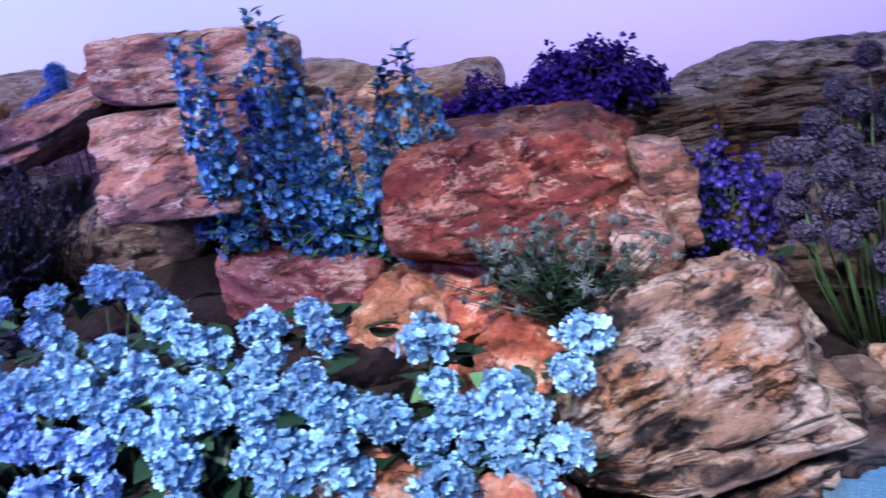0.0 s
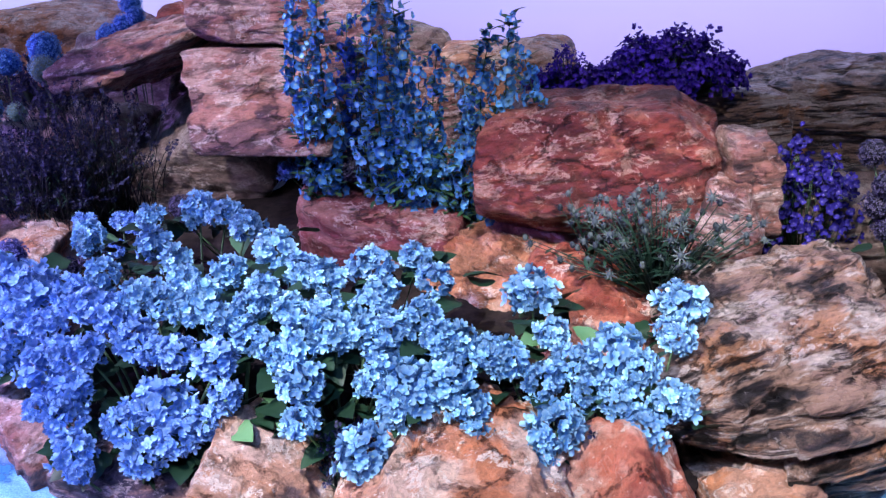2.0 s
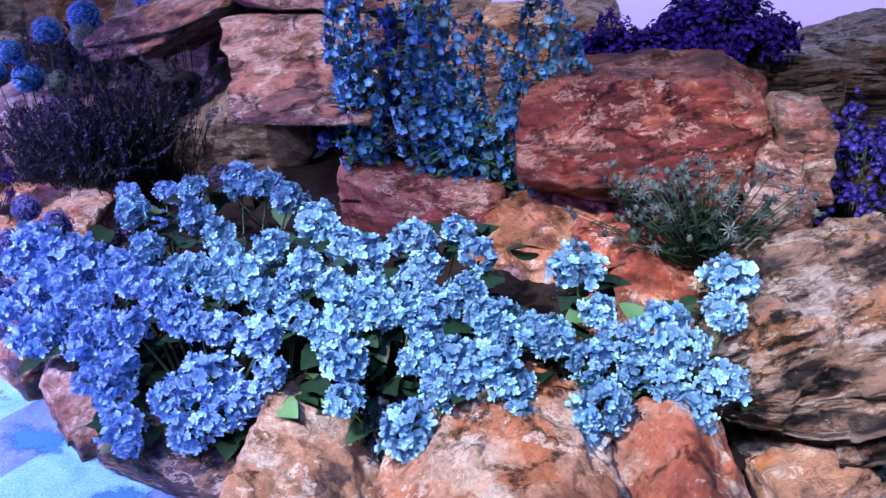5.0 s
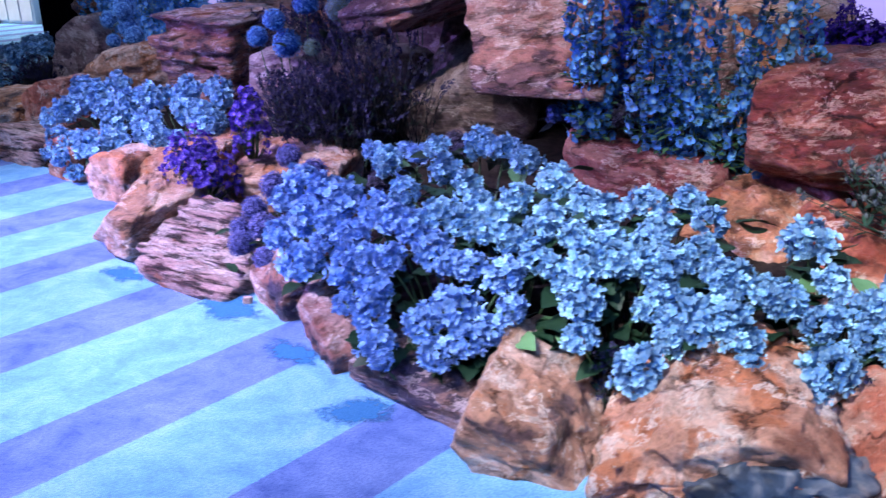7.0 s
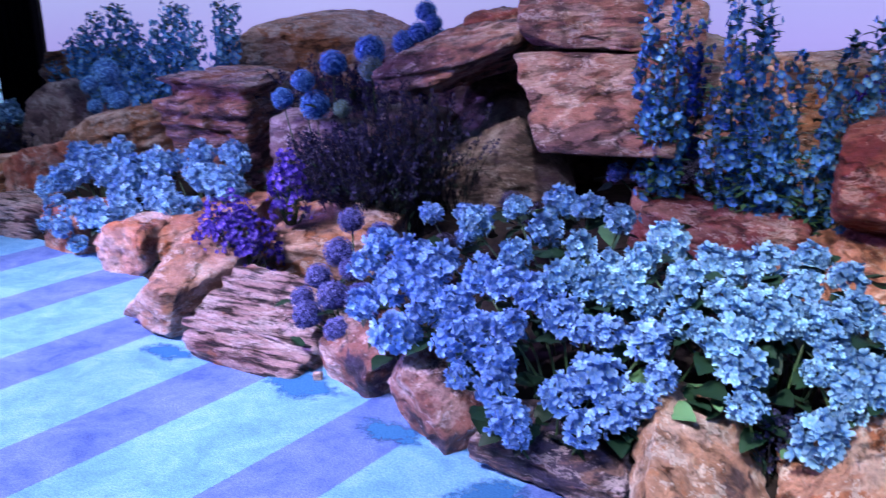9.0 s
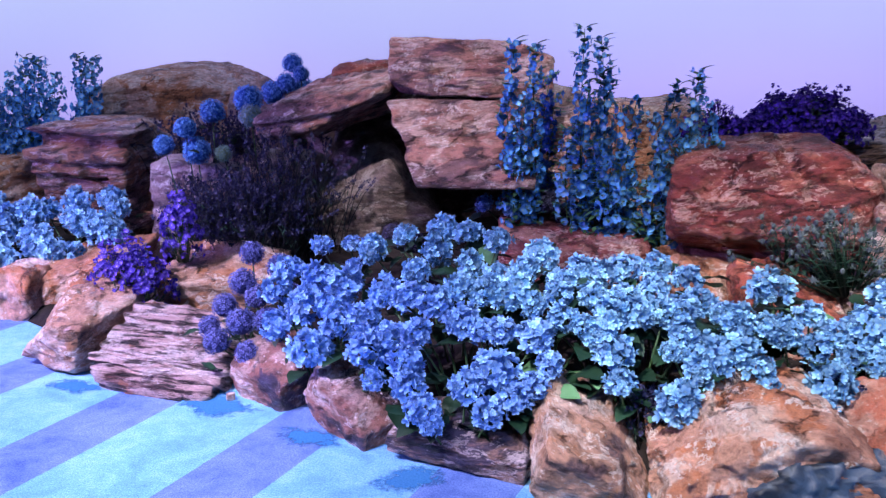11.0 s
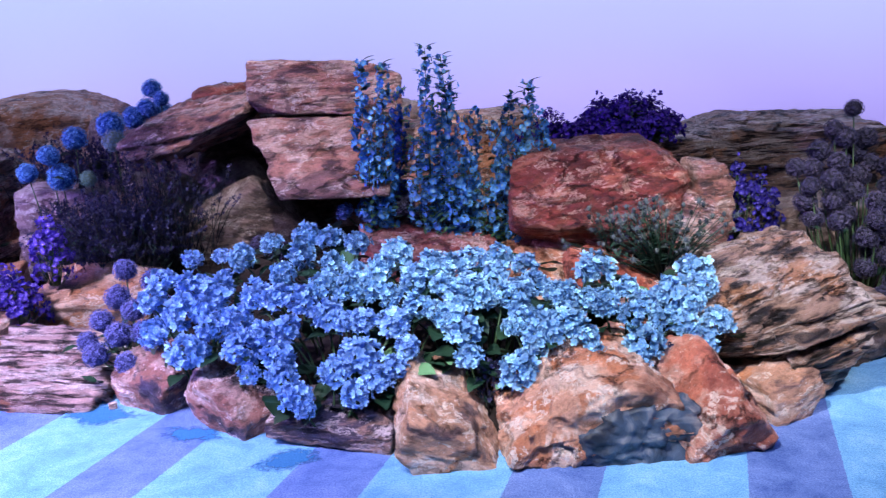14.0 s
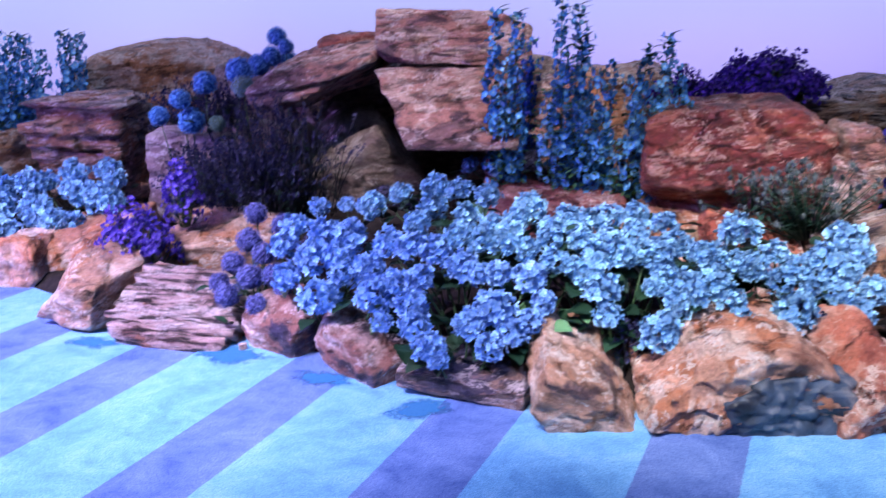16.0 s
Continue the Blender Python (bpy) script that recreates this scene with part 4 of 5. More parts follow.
def allium(balls, kind, label, seed, leaves=8, base=None, group="", name="allium", leaf_mat=None):
    rng = random.Random(seed)
    cx = sum(h[0] for h in balls) / len(balls)
    cy = sum(h[1] for h in balls) / len(balls) + 0.08
    base = np.array(base if base else [cx, cy, soil_height(cx, cy) - 0.02])
    root = empty(name, base, label, "allium", group)
    for x, y, z, r in balls:
        stems = Pile()
        p = np.array([x, y, z]) - base
        stems.tube([(0.35 * p[0], 0.35 * p[1], 0), p * np.array([0.8, 0.8, 0.55]), p], 0.0045, 0.003)
        part("stem", stems.mesh("stem"), STEM, root)
        part("flower_head", rng.choice(BALLS[kind]), None, root, Matrix.Translation(p) @ pose(0, 0, 0, rng.uniform(-30, 30), rng.uniform(-30, 30), rng.uniform(0, 360)) @ Matrix.Diagonal((r, r, r, 1)))
    for _ in range(leaves):
        x, y, z, r = rng.choice(balls)
        p = np.array([x + rng.gauss(0, 0.05), y + rng.gauss(0, 0.04), z - rng.uniform(1.0, 2.5) * r]) - base
        s = rng.uniform(0.45, 0.85)
        part("leaf", rng.choice(LEAVES), None, root, pose(*p, rng.uniform(-30, 30), rng.uniform(-50, 20), rng.uniform(0, 360)) @ Matrix.Diagonal((s, s * 0.7, s, 1)))
    return root


allium([(-2.83, 3.49, 0.96, 0.071), (-2.64, 3.53, 1.02, 0.080), (-2.89, 3.30, 0.89, 0.061), (-2.86, 3.35, 0.77, 0.078), (-3.04, 3.34, 0.80, 0.058)], "blue", "bright blue allium balls on the bank", 501, 8)
allium([(-2.78, 4.38, 1.06, 0.073), (-2.86, 4.35, 1.01, 0.077), (-2.70, 4.45, 1.03, 0.068), (-2.65, 4.30, 1.12, 0.053), (-2.75, 4.42, 1.18, 0.067)], "blue", "blue allium balls above the grey slab", 502, 8)
allium([(-2.58, 3.42, 0.94, 0.066), (-2.61, 4.23, 0.98, 0.067), (-2.74, 3.40, 0.75, 0.049)], "pale", "pale greenish allium balls", 503, 4)
allium([(-2.14, 2.41, 0.47, 0.052), (-2.13, 2.29, 0.38, 0.059), (-2.01, 2.39, 0.42, 0.059), (-2.06, 2.26, 0.33, 0.053), (-2.18, 2.22, 0.30, 0.053), (-2.08, 2.15, 0.26, 0.059), (-1.98, 2.17, 0.26, 0.059), (-2.17, 2.12, 0.19, 0.056), (-2.03, 2.09, 0.16, 0.053), (-1.94, 2.29, 0.34, 0.052), (-1.94, 2.15, 0.20, 0.048), (-2.24, 2.20, 0.22, 0.048)], "purple", "purple-blue allium balls at the edge of the bed", 504, 26)
rng = random.Random(77)
balls = []
tries = 0
while len(balls) < 66 and tries < 6000:
    tries += 1
    z = rng.uniform(0.02, 0.84)
    if z > 0.5:
        x = rng.uniform(0.76, 1.16) if z < 0.74 else rng.uniform(0.86, 1.08)
    else:
        x = rng.uniform(1.02, 1.26)
    y = 2.66 + 0.22 * z + rng.uniform(-0.08, 0.08)
    if all((x - b[0]) ** 2 + (z - b[2]) ** 2 > 0.0044 for b in balls):
        balls.append((x, y, z, rng.uniform(0.045, 0.056)))
balls += [(1.00, 2.86, 0.97, 0.042), (0.92, 2.86, 0.885, 0.045), (0.965, 2.84, 0.85, 0.05)]
allium(balls, "dark", "tall heap of dusky purple-grey allium balls", 505, 26)
allium([(-1.57, 2.82, 0.44, 0.057), (-1.73, 3.03, 0.43, 0.053), (-1.03, 3.16, 0.57, 0.066), (-0.97, 3.19, 0.50, 0.048), (-0.77, 3.13, 0.52, 0.061), (-1.86, 2.62, 0.34, 0.053), (-1.96, 2.60, 0.30, 0.048)], "dark", "dusky berry-like balls among the blue flowers", 506, 10)


def spike(pile, stems, leaves, pts, rng, r_floret, radius, start, gap, petals=5, bud=True):
    """Florets round a stem that follows pts, from start (0..1) to the tip."""
    pts = np.asarray(pts, float)
    stems.tube(pts, 0.004, 0.0015, 4)
    seg = np.linalg.norm(np.diff(pts, axis=0), axis=1)
    total = seg.sum()
    s = start * total
    while s < total:
        f, k = s, 0
        while k < len(seg) - 1 and f > seg[k]:
            f -= seg[k]
            k += 1
        c = pts[k] + (pts[k + 1] - pts[k]) * (f / seg[k])
        a, b, ax = frame_of(pts[k + 1] - pts[k])
        u = s / total
        size = r_floret * (1.0 if not bud else min(1.0, 1.35 - u * 0.75))
        rad = radius * (1.15 - 0.65 * u)
        t = rng.random() * 6.283
        d = math.cos(t) * a + math.sin(t) * b + 0.15 * ax
        pile.floret(c + d * rad * rng.uniform(0.5, 1.2), d + 0.3 * np.array([rng.gauss(0, 1) for _ in range(3)]), size * rng.uniform(0.75, 1.15), petals, rng, cup=0.35)
        if rng.random() < 0.6:
            leaves.blade(c + d * rad * 0.4, d + 0.3 * ax, ax, rng.uniform(0.03, 0.065), rng.uniform(0.014, 0.026))
        s += gap * rng.uniform(0.6, 1.4)


def larkspur(at, tips, label, seed, mat=PETAL_DELPH, r_floret=0.0215, radius=0.050, gap=0.0066, start=0.04, top_leaves=()):
    rng = random.Random(seed)
    base = np.array(at, float)
    root = empty("larkspur", at, label, "larkspur", "tall blue flowers")
    leaves = Pile()
    for n, (x, y, z) in enumerate(tips):
        flowers, stems = Pile(), Pile()
        tip = np.array([x, y, z]) - base
        foot = np.array([tip[0] * 0.75, tip[1] * 0.5, 0.0])
        bow = np.array([rng.uniform(-0.07, 0.07), -0.03 + rng.uniform(-0.03, 0.03), 0])
        pts = [foot + (tip - foot) * s + bow * math.sin(math.pi * s) for s in np.linspace(0, 1, 7)]
        spike(flowers, stems, leaves, pts, rng, r_floret, radius, start, gap)
        st = part("stem", stems.mesh("stem"), STEM, root)
        tagged(part("flower_spike", flowers.mesh("flower_spike"), PETAL_DELPH_PALE if n % 3 == 1 and mat is PETAL_DELPH else mat, st), kind="stuff")
        if n in top_leaves:
            for k in range(9):
                c = pts[-1] + (pts[-2] - pts[-1]) * (k / 7) * 1.2
                t = k * 2.4
                leaves.blade(c, np.array([math.cos(t), math.sin(t), 0.5]), np.array([0, 0, 1.0]), 0.062, 0.036)
    for k in range(130):
        x, y, z = rng.choice(tips)
        p = (np.array([x, y, z]) - base) * np.array([0.9, 0.8, rng.uniform(0.1, 0.8)])
        t = rng.random() * 6.283
        leaves.blade(p, np.array([math.cos(t), math.sin(t), rng.uniform(-0.2, 0.5)]), np.array([0, 0, 1.0]), rng.uniform(0.04, 0.08), rng.uniform(0.015, 0.03))
    tagged(part("foliage", leaves.mesh("foliage"), LEAF_MID, root), kind="stuff")
    return root


larkspur((-1.23, 3.45, 0.31), [(-1.15, 2.99, 1.29), (-1.13, 3.01, 1.07), (-1.06, 2.98, 1.27), (-1.16, 3.02, 0.80), (-1.18, 3.04, 0.94), (-1.10, 3.11, 0.72)], "tall pale blue larkspur in front of the slab", 601, top_leaves=(0, 2))
larkspur((-0.90, 3.44, 0.30), [(-0.86, 2.99, 1.33), (-0.79, 2.98, 1.29), (-0.84, 2.98, 1.08), (-0.75, 3.02, 1.16), (-0.92, 2.97, 0.93), (-0.80, 2.97, 0.87), (-0.71, 3.01, 1.01), (-0.89, 3.03, 0.71), (-0.77, 3.04, 0.67)], "tall blue larkspur with dark leafy tips", 602, top_leaves=(0, 1))
larkspur((-0.63, 3.39, 0.30), [(-0.64, 3.04, 1.05), (-0.57, 3.05, 0.98), (-0.67, 3.02, 0.82), (-0.52, 3.03, 0.88), (-0.61, 3.05, 0.68), (-0.50, 3.05, 0.72)], "blue larkspur beside the red boulder", 603)
larkspur((-0.47, 3.45, 0.36), [(-0.47, 3.13, 1.09), (-0.39, 3.09, 1.15), (-0.36, 3.15, 1.03), (-0.46, 3.11, 0.87), (-0.52, 3.16, 0.60)], "blue larkspur leaning on the red boulder", 604, top_leaves=(0, 1))
larkspur((-1.14, 3.67, 0.31), [(-1.02, 3.17, 1.15), (-1.00, 3.22, 1.06)], "deep blue flower spike behind the larkspur", 605, PETAL_DELPH_DARK)
larkspur((-4.85, 4.85, 0.40), [(-5.06, 4.7, 1.06), (-4.96, 4.7, 1.14), (-4.84, 4.7, 1.26), (-4.74, 4.7, 1.24), (-4.62, 4.7, 1.14), (-5.0, 4.55, 0.95), (-4.82, 4.55, 0.98), (-5.12, 4.55, 0.82), (-4.66, 4.6, 1.0), (-4.46, 4.75, 1.26), (-4.34, 4.75, 1.24), (-4.9, 4.5, 0.78)], "tall blue larkspur before the pale-topped boulder", 606, PETAL_DELPH, 0.027, 0.095, 0.0046, top_leaves=(2, 3, 9, 10))
larkspur((-5.95, 5.42, 0.50), [(-6.36, 5.2, 1.0), (-6.20, 5.2, 1.1), (-6.02, 5.2, 1.2), (-5.86, 5.2, 1.26), (-5.74, 5.2, 1.25), (-5.62, 5.2, 1.12), (-6.06, 5.1, 1.02), (-5.80, 5.1, 1.0), (-5.68, 5.05, 0.9), (-6.75, 5.4, 0.8)], "blue-grey larkspur at the far end", 607, PETAL_DELPH, 0.027, 0.105, 0.0042, top_leaves=(1, 2, 3, 4))
allium([(-5.47, 4.68, 0.80, 0.10), (-5.62, 4.66, 0.70, 0.075), (-5.36, 4.6, 0.66, 0.09), (-5.25, 4.55, 0.60, 0.08), (-5.54, 4.6, 0.55, 0.06), (-5.34, 4.55, 0.78, 0.07)], "blue", "blue round flower heads by the far larkspur", 507, 10)


def lavender(at, spread, height, label, seed, count=150, mat=LAVENDER, group=""):
    """A dense tuft of thin stems, each with a ragged flower ear."""
    rng = random.Random(seed)
    root = empty("lavender", at, label, "lavender", group)
    stems, ears, leaves = Pile(), Pile(), Pile()
    for i in range(count):
        fx, fy = rng.gauss(0, 0.22) * spread[0], rng.gauss(0, 0.22) * spread[1]
        u = rng.gauss(0, 0.45)
        tip = np.array([fx + 0.55 * spread[0] * u, fy + 0.4 * spread[1] * rng.gauss(0, 0.5) - 0.05, height * rng.uniform(0.35, 1.0) * (1 - 0.25 * min(1, abs(u)))])
        foot = np.array([fx, fy, 0.0])
        pts = [foot + (tip - foot) * s + np.array([0, 0, 0.06]) * math.sin(math.pi * s) for s in (0, 0.35, 0.7, 1)]
        stems.tube(pts, 0.0028, 0.0014, 3)
        ax = (pts[3] - pts[2]) / np.linalg.norm(pts[3] - pts[2])
        for k in range(9):
            c = pts[3] - ax * 0.008 * k * (1.2 if k > 5 else 1)
            t = rng.random() * 6.283
            a, b, _ = frame_of(ax)
            d = math.cos(t) * a + math.sin(t) * b
            ears.floret(c + d * 0.006, d + ax * 0.5, rng.uniform(0.007, 0.011), 3, rng, 0.5)
        for k in range(3):
            s = rng.uniform(0.1, 0.8)
            c = foot + (tip - foot) * s
            t = rng.random() * 6.283
            leaves.blade(c, np.array([math.cos(t), math.sin(t), 0.9]), np.array([0, 0, 1.0]), rng.uniform(0.03, 0.07), 0.006)
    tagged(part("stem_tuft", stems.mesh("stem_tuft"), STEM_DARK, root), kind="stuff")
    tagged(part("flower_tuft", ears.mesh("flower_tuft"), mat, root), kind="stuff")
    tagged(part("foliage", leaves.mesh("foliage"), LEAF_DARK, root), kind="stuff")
    return root


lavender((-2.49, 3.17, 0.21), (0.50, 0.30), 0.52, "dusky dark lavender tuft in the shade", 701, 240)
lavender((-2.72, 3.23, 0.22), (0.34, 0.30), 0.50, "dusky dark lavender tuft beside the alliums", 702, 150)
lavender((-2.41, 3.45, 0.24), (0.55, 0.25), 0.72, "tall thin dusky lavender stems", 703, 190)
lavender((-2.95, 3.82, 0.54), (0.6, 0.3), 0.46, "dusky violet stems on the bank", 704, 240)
lavender((-6.75, 4.82, 0.03), (0.45, 0.3), 0.36, "dark lavender tuft at the far end", 705, 150)
lavender((-0.53, 1.77, 0.06), (0.16, 0.12), 0.20, "small dark sage at the foot of the hydrangea", 706, 40)
lavender((0.0, 1.84, 0.08), (0.20, 0.12), 0.26, "small dark sage between the edging stones", 707, 50)


def cushion(at, size, label, seed, mat, count=520, r=0.016, name="statice", category="statice", leaf=LEAF_DARK, lift=1.0):
    """A rounded cushion of small flowers on branching stems."""
    rng = random.Random(seed)
    root = empty(name, at, label, category)
    fl, st, lv = Pile(), Pile(), Pile()
    for i in range(count):
        t, u = rng.random() * 6.283, rng.random() ** 0.5
        x, y = u * math.cos(t), u * math.sin(t)
        top = math.sqrt(max(0.0, 1 - u * u)) * (0.82 + 0.45 * noise.noise(Vector((x * 2.9 + seed, y * 2.9, 0))) + (rng.uniform(0, 0.22) if rng.random() < 0.25 else 0))
        z = top if rng.random() < 0.75 else top * rng.uniform(0.4, 1.0)
        p = np.array([x * size[0], y * size[1], z * size[2] * lift])
        n = np.array([x / size[0], y / size[1], z / size[2] + 0.3])
        for k in range(2):
            q = p + np.array([rng.gauss(0, 0.009) for _ in range(3)])
            fl.floret(q, n / np.linalg.norm(n) + 0.5 * np.array([rng.gauss(0, 1) for _ in range(3)]), r * rng.uniform(0.7, 1.25), 4, rng, 0.45)
        if i % 3 == 0:
            st.tube([p * np.array([0.3, 0.3, 0.0]), p * np.array([0.75, 0.75, 0.55]), p], 0.0025, 0.0012, 3)
        if i % 2 == 0:
            lv.blade(p * rng.uniform(0.6, 0.95), np.array([math.cos(t), math.sin(t), 0.6]), np.array([0, 0, 1.0]), rng.uniform(0.03, 0.05), 0.014)
    tagged(part("stem_tuft", st.mesh("stem_tuft"), STEM, root), kind="stuff")
    tagged(part("flower_mass", fl.mesh("flower_mass"), mat, root), kind="stuff")
    tagged(part("foliage", lv.mesh("foliage"), leaf, root), kind="stuff")
    return root


cushion((0.13, 3.84, 0.76), (0.32, 0.22, 0.25), "dense deep purple statice cushion above the red boulder", 801, PETAL_PURPLE, 1600, 0.0125)
cushion((-0.25, 3.74, 0.77), (0.23, 0.16, 0.13), "low deep purple statice at the side of the cushion", 802, PETAL_PURPLE, 520, 0.012)
lavender((-0.29, 3.70, 0.79), (0.12, 0.1), 0.22, "few loose purple statice sprigs", 803, 14, PETAL_PURPLE)
cushion((0.62, 3.25, 0.28), (0.21, 0.16, 0.40), "deep violet-blue bellflowers beside the pale stone", 804, PETAL_VIOLET_DEEP, 460, 0.0135, "bellflower", "bellflower", LEAF)
cushion((-2.83, 2.60, 0.13), (0.20, 0.16, 0.34), "bright violet bellflowers spilling over the edging", 805, PETAL_VIOLET, 340, 0.014, "bellflower", "bellflower", LEAF)
cushion((-2.67, 2.80, 0.32), (0.10, 0.08, 0.34), "upright violet bellflower sprays", 806, PETAL_VIOLET, 130, 0.014, "bellflower", "bellflower", LEAF)


def sea_holly(at, size, label, seed, count=46):
    """Branching steel-blue thistles with spiny collars."""
    rng = random.Random(seed)
    root = empty("sea_holly", at, label, "sea holly")
    st, stars, cones, lv = Pile(), Pile(), Pile(), Pile()
    dirs, faces = cube_sphere(2)
    for i in range(count):
        x, y, z = rng.gauss(0, 0.42) * size[0], rng.gauss(0, 0.4) * size[1], size[2] * rng.uniform(0.25, 1.0)
        z *= 1 - 0.3 * min(1, abs(x) / size[0])
        p = np.array([x, y, z])
        st.tube([(x * 0.15, y * 0.15, 0), p * np.array([0.6, 0.6, 0.6]), p], 0.003, 0.0016, 3)
        n = np.array([rng.gauss(0, 0.5), rng.gauss(-0.2, 0.5), 1.0])
        a, b, n = frame_of(n)
        cones.add(p + dirs * np.array([0.009, 0.009, 0.013]), faces, [0.4] * len(dirs))
        for k in range(9):
            t = 6.283 * k / 9
            u = math.cos(t) * a + math.sin(t) * b + 0.25 * n
            stars.blade(p, u, n, rng.uniform(0.018, 0.034), 0.005, 0.1)
        for k in range(4):
            q = p * rng.uniform(0.3, 0.9)
            t = rng.random() * 6.283
            lv.blade(q, np.array([math.cos(t), math.sin(t), rng.uniform(0, 0.8)]), np.array([0, 0, 1.0]), rng.uniform(0.03, 0.06), 0.013)
    tagged(part("stem_tuft", st.mesh("stem_tuft"), LEAF_DARK, root), kind="stuff")
    tagged(part("collar_mass", stars.mesh("collar_mass"), HOLLY, root), kind="stuff")
    tagged(part("cone_mass", cones.mesh("cone_mass"), HOLLY, root), kind="stuff")
    tagged(part("foliage", lv.mesh("foliage"), LEAF_DARK, root), kind="stuff")
    return root


sea_holly((0.15, 2.61, 0.33), (0.36, 0.18, 0.36), "steel-blue sea holly in front of the red boulder", 901, 95)
sea_holly((-0.0622, 2.71, 0.41), (0.16, 0.12, 0.22), "sparse sea holly sprigs by the orange stone", 902, 18)

# ---------------------------------------------------------------- drape and far room


def drape(name, x0, x1, y, z0, z1, mat, label, folds=5, depth=0.05):
    n = folds * 10
    vs, fs = [], []
    for i in range(n + 1):
        u = i / n
        yy = y + depth * math.sin(u * folds * 6.283)
        for z in (z0, (z0 + z1) / 2, z1):
            vs.append((x0 + (x1 - x0) * u, yy, z))
    m = len(vs)
    vs += [(x, yy + 0.02, z) for x, yy, z in vs]
    for i in range(n):
        for j in range(2):
            a = i * 3 + j
            fs += [(a, a + 3, a + 4, a + 1), (m + a, m + a + 1, m + a + 4, m + a + 3)]
    return tagged(part(name, mesh_of(name, vs, fs), mat), label, "curtain")


drape("black_curtain", -8.08, -7.46, 5.95, 0.01, 4.5, BLACK_CLOTH, "tall black drape at the end of the lit wall")
drape("red_cloth_backdrop", -24.0, -16.4, 13.0, 0.40, 4.4, RED_CLOTH, "bright red cloth backdrop in the far room", 7, 0.03)


def bevel_box(size, bev=0.01):
    bm = bmesh.new()
    bmesh.ops.create_cube(bm, size=1)
    bmesh.ops.scale(bm, vec=size, verts=bm.verts)
    bmesh.ops.bevel(bm, geom=bm.edges[:], offset=bev, segments=2, affect="EDGES")
    me = bpy.data.meshes.new("box")
    bm.to_mesh(me)
    bm.free()
    return me


counter = empty("white_counter", (-13.3, 9.7, 0), "low white counter with a pale top and panelled front", "counter")
part("body", bevel_box((0.95, 0.42, 0.52)), WHITE_PAINT, counter, pose(0, 0, 0.26))
part("worktop", bevel_box((1.05, 0.5, 0.045)), WHITE_PAINT, counter, pose(0, 0, 0.5425))
for k in range(3):
    part("panel", bevel_box((0.26, 0.02, 0.42), 0.006), WHITE_PAINT, counter, pose(-0.31 + 0.31 * k, -0.222, 0.26))
for k, x in enumerate((-13.70, -13.54, -13.38, -13.18, -13.04, -12.92)):
    box_ob = part("metal_container", bevel_box((0.12, 0.16, 0.09 + 0.02 * (k % 2)), 0.015), STEEL, None, pose(x, 9.7, 0.565 + 0.045 + 0.01 * (k % 2)))
    tagged(box_ob, "small metal container on the white counter", "container", "containers on the counter")
for k, (x, y, z0, sx, sz) in enumerate(((-15.5, 10.4, 0.0, 0.75, 0.42), (-15.4, 10.4, 0.424, 0.64, 0.38), (-15.6, 10.4, 0.808, 0.50, 0.34))):
    b = empty("cardboard_box", (x, y, z0), "brown cardboard box in a stack", "box", "stacked cardboard boxes")
    part("carton", bevel_box((sx, 0.4, sz), 0.008), CARDBOARD, b, pose(0, 0, sz / 2, 0, 0, 3 * k))
    part("tape", bevel_box((sx * 0.98, 0.05, 0.004), 0.001), WHITE_PAINT, b, pose(0, 0, sz + 0.002, 0, 0, 3 * k))
bag = rock("black bag on the carpet before the counter", (-13.95, 9.45, 0.21), (0.46, 0.40, 0.44), (0, 0, 10), "dull", 91, [], 0.0, 0.2, 0.02, n=14, name="black_bag")
bag.data.materials.clear()
bag.data.materials.append(BLACK_PLASTIC)
tagged(bag, category="bag")
trolley = empty("flat_trolley", (-9.20, 5.75, 0), "low flat trolley that carries buckets of flowers", "trolley")
part("deck", bevel_box((0.75, 0.4, 0.03)), CARDBOARD, trolley, pose(0, 0, 0.115))
for sx in (-0.30, 0.30):
    for sy in (-0.14, 0.14):
        bm = bmesh.new()
        bmesh.ops.create_cone(bm, cap_ends=True, segments=16, radius1=0.05, radius2=0.05, depth=0.035)
        me = bpy.data.meshes.new("wheel")
        bm.to_mesh(me)
        bm.free()
        part("wheel", me, BLACK_PLASTIC, trolley, pose(sx, sy, 0.05, 90, 0, 0))
hp = Pile()
hp.tube([(0.35, -0.12, 0.13), (0.36, -0.12, 0.36), (0.36, 0.12, 0.36), (0.35, 0.12, 0.13)], 0.01, 0.01, 8)
part("push_handle", hp.mesh("push_handle"), BLACK_PLASTIC, trolley)
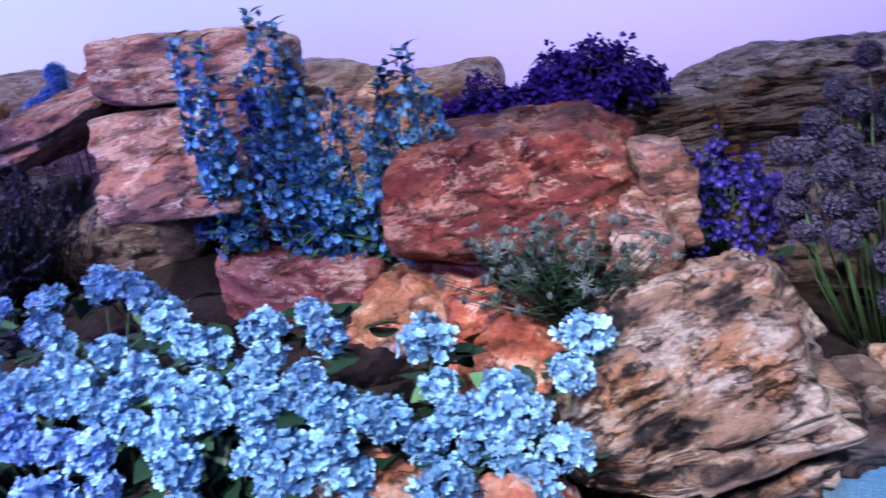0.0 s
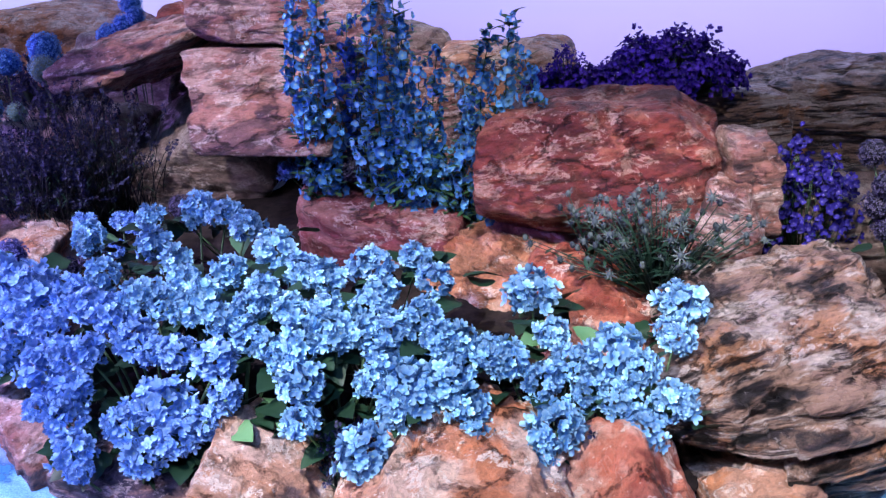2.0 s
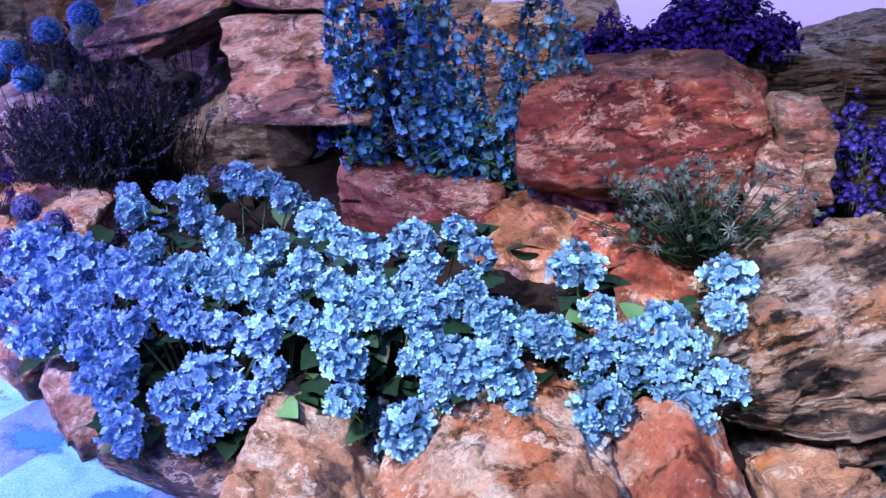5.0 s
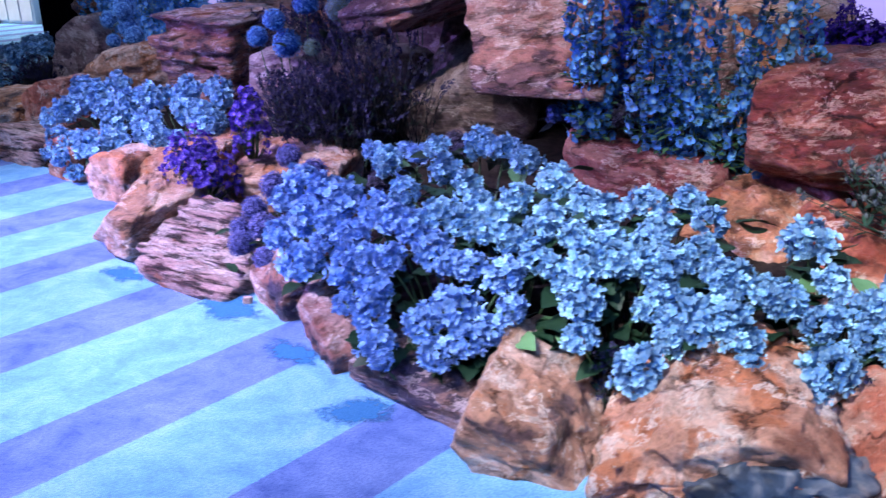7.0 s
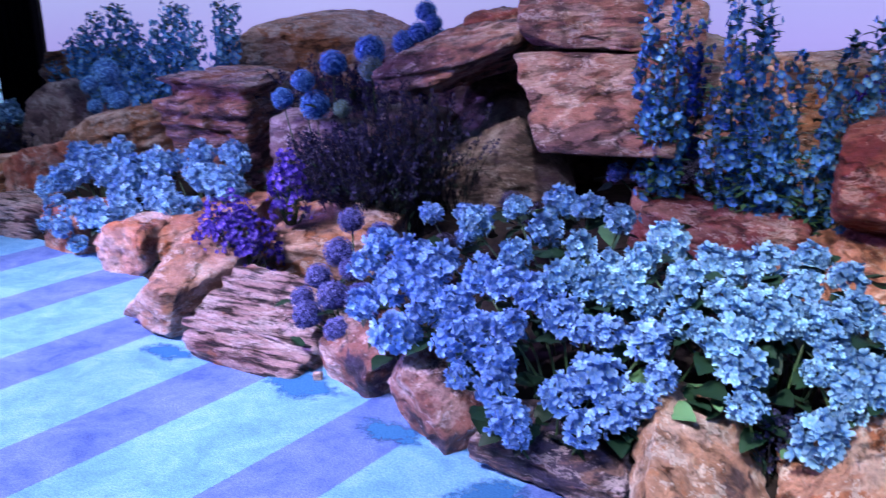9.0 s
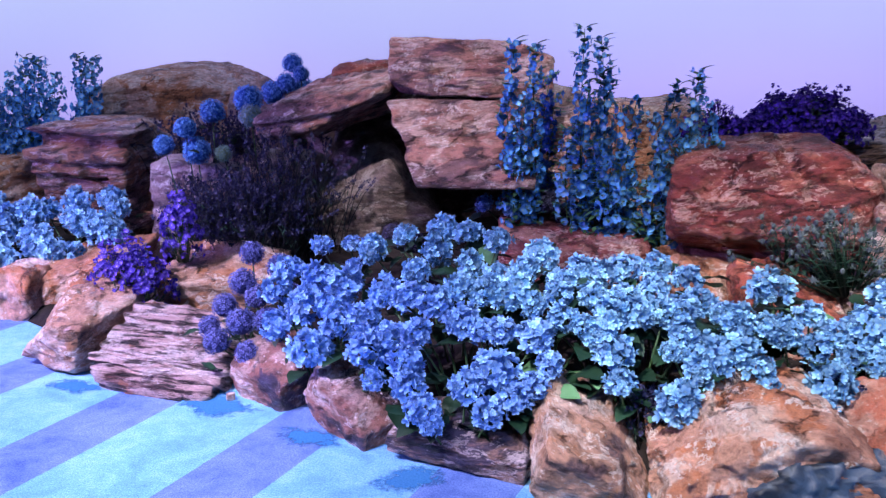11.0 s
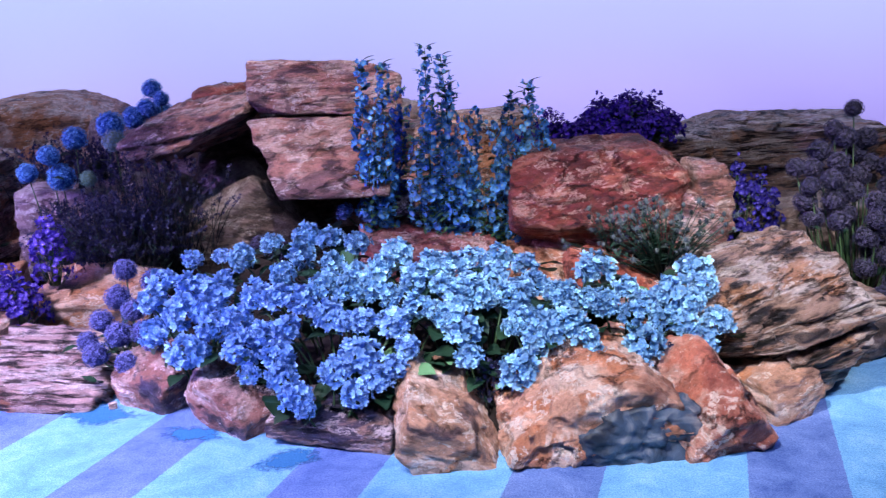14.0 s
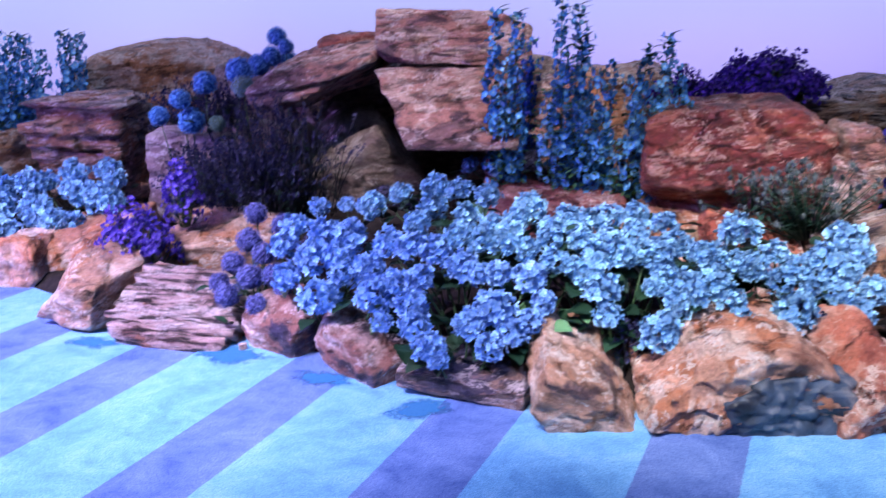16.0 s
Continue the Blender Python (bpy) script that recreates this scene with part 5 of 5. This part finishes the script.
for x, mat, lab in ((-9.43, WHITE_PAINT, "white bucket of cut flowers on the trolley"), (-9.21, WHITE_PAINT, "white bucket of pale flowers on the trolley"), (-8.99, NAVY_PLASTIC, "navy bucket standing on the trolley")):
    b = empty("bucket", (x, 5.75, 0.13), lab, "bucket", "buckets on the trolley")
    bm = bmesh.new()
    bmesh.ops.create_cone(bm, cap_ends=True, segments=24, radius1=0.075, radius2=0.095, depth=0.20)
    me = bpy.data.meshes.new("pail")
    bm.to_mesh(me)
    bm.free()
    part("pail", me, mat, b, pose(0, 0, 0.10))
    rp = Pile()
    rp.tube([(0.098 * math.cos(a), 0.098 * math.sin(a), 0.20) for a in np.linspace(0, 6.283, 25)], 0.006, 0.006, 6)
    part("rim", rp.mesh("rim"), mat, b)
cut_flowers = hydrangea([(-9.45, 5.73, 0.40, 0.055), (-9.38, 5.77, 0.39, 0.05), (-9.23, 5.75, 0.40, 0.055), (-9.17, 5.73, 0.39, 0.05)], "cut hydrangeas standing in buckets", 340, HEADS_SKY, 10, "")

# damp stains in the carpet beside the bed
for k, (x, y, rx, ry, t) in enumerate(((-1.24, 1.53, 0.17, 0.09, 30), (-2.10, 1.95, 0.20, 0.13, -20), (-2.75, 2.03, 0.16, 0.09, -10), (-1.66, 1.75, 0.17, 0.08, -20))):
    vs, fs = [(0, 0, 0)], []
    for i in range(36):
        a = 6.283 * i / 36
        r = 1 + 0.45 * noise.noise(Vector((math.cos(a) * 1.6 + k * 5, math.sin(a) * 1.6, 0))) + 0.18 * noise.noise(Vector((math.cos(a) * 5, math.sin(a) * 5, k)))
        vs.append((rx * r * math.cos(a), ry * r * math.sin(a), 0))
    fs = [(0, i, i % 36 + 1) for i in range(1, 37)]
    ob = part("carpet_stain", mesh_of("carpet_stain", vs, fs, [0.0] + [1.0] * 36), stain_mat, None, pose(x, y, 0.004, 0, 0, t))
    tagged(ob, "dark damp stain in the carpet", "stain", "", "structure")
chip = rock("small white stone chip on the carpet", (-2.08, 2.02, 0.0119), (0.032, 0.028, 0.026), (0, 0, 25), "tan", 95, [], 0, 0.1, 0.002, n=6, name="stone_chip")

# lower ends of white letters on the lit wall, not legible: plain bars
sign = empty("wall_sign", (-4.7, 5.99, 1.94), "white lettering on the lit wall, shown as plain bars", "sign")
for x, w in ((-5.09, 0.09), (-4.93, 0.09), (-4.62, 0.09), (-4.46, 0.10)):
    part("letter_bar", bevel_box((w, 0.012, 0.32), 0.004), LETTER, sign, pose(x + 4.7, 0, 0.17))
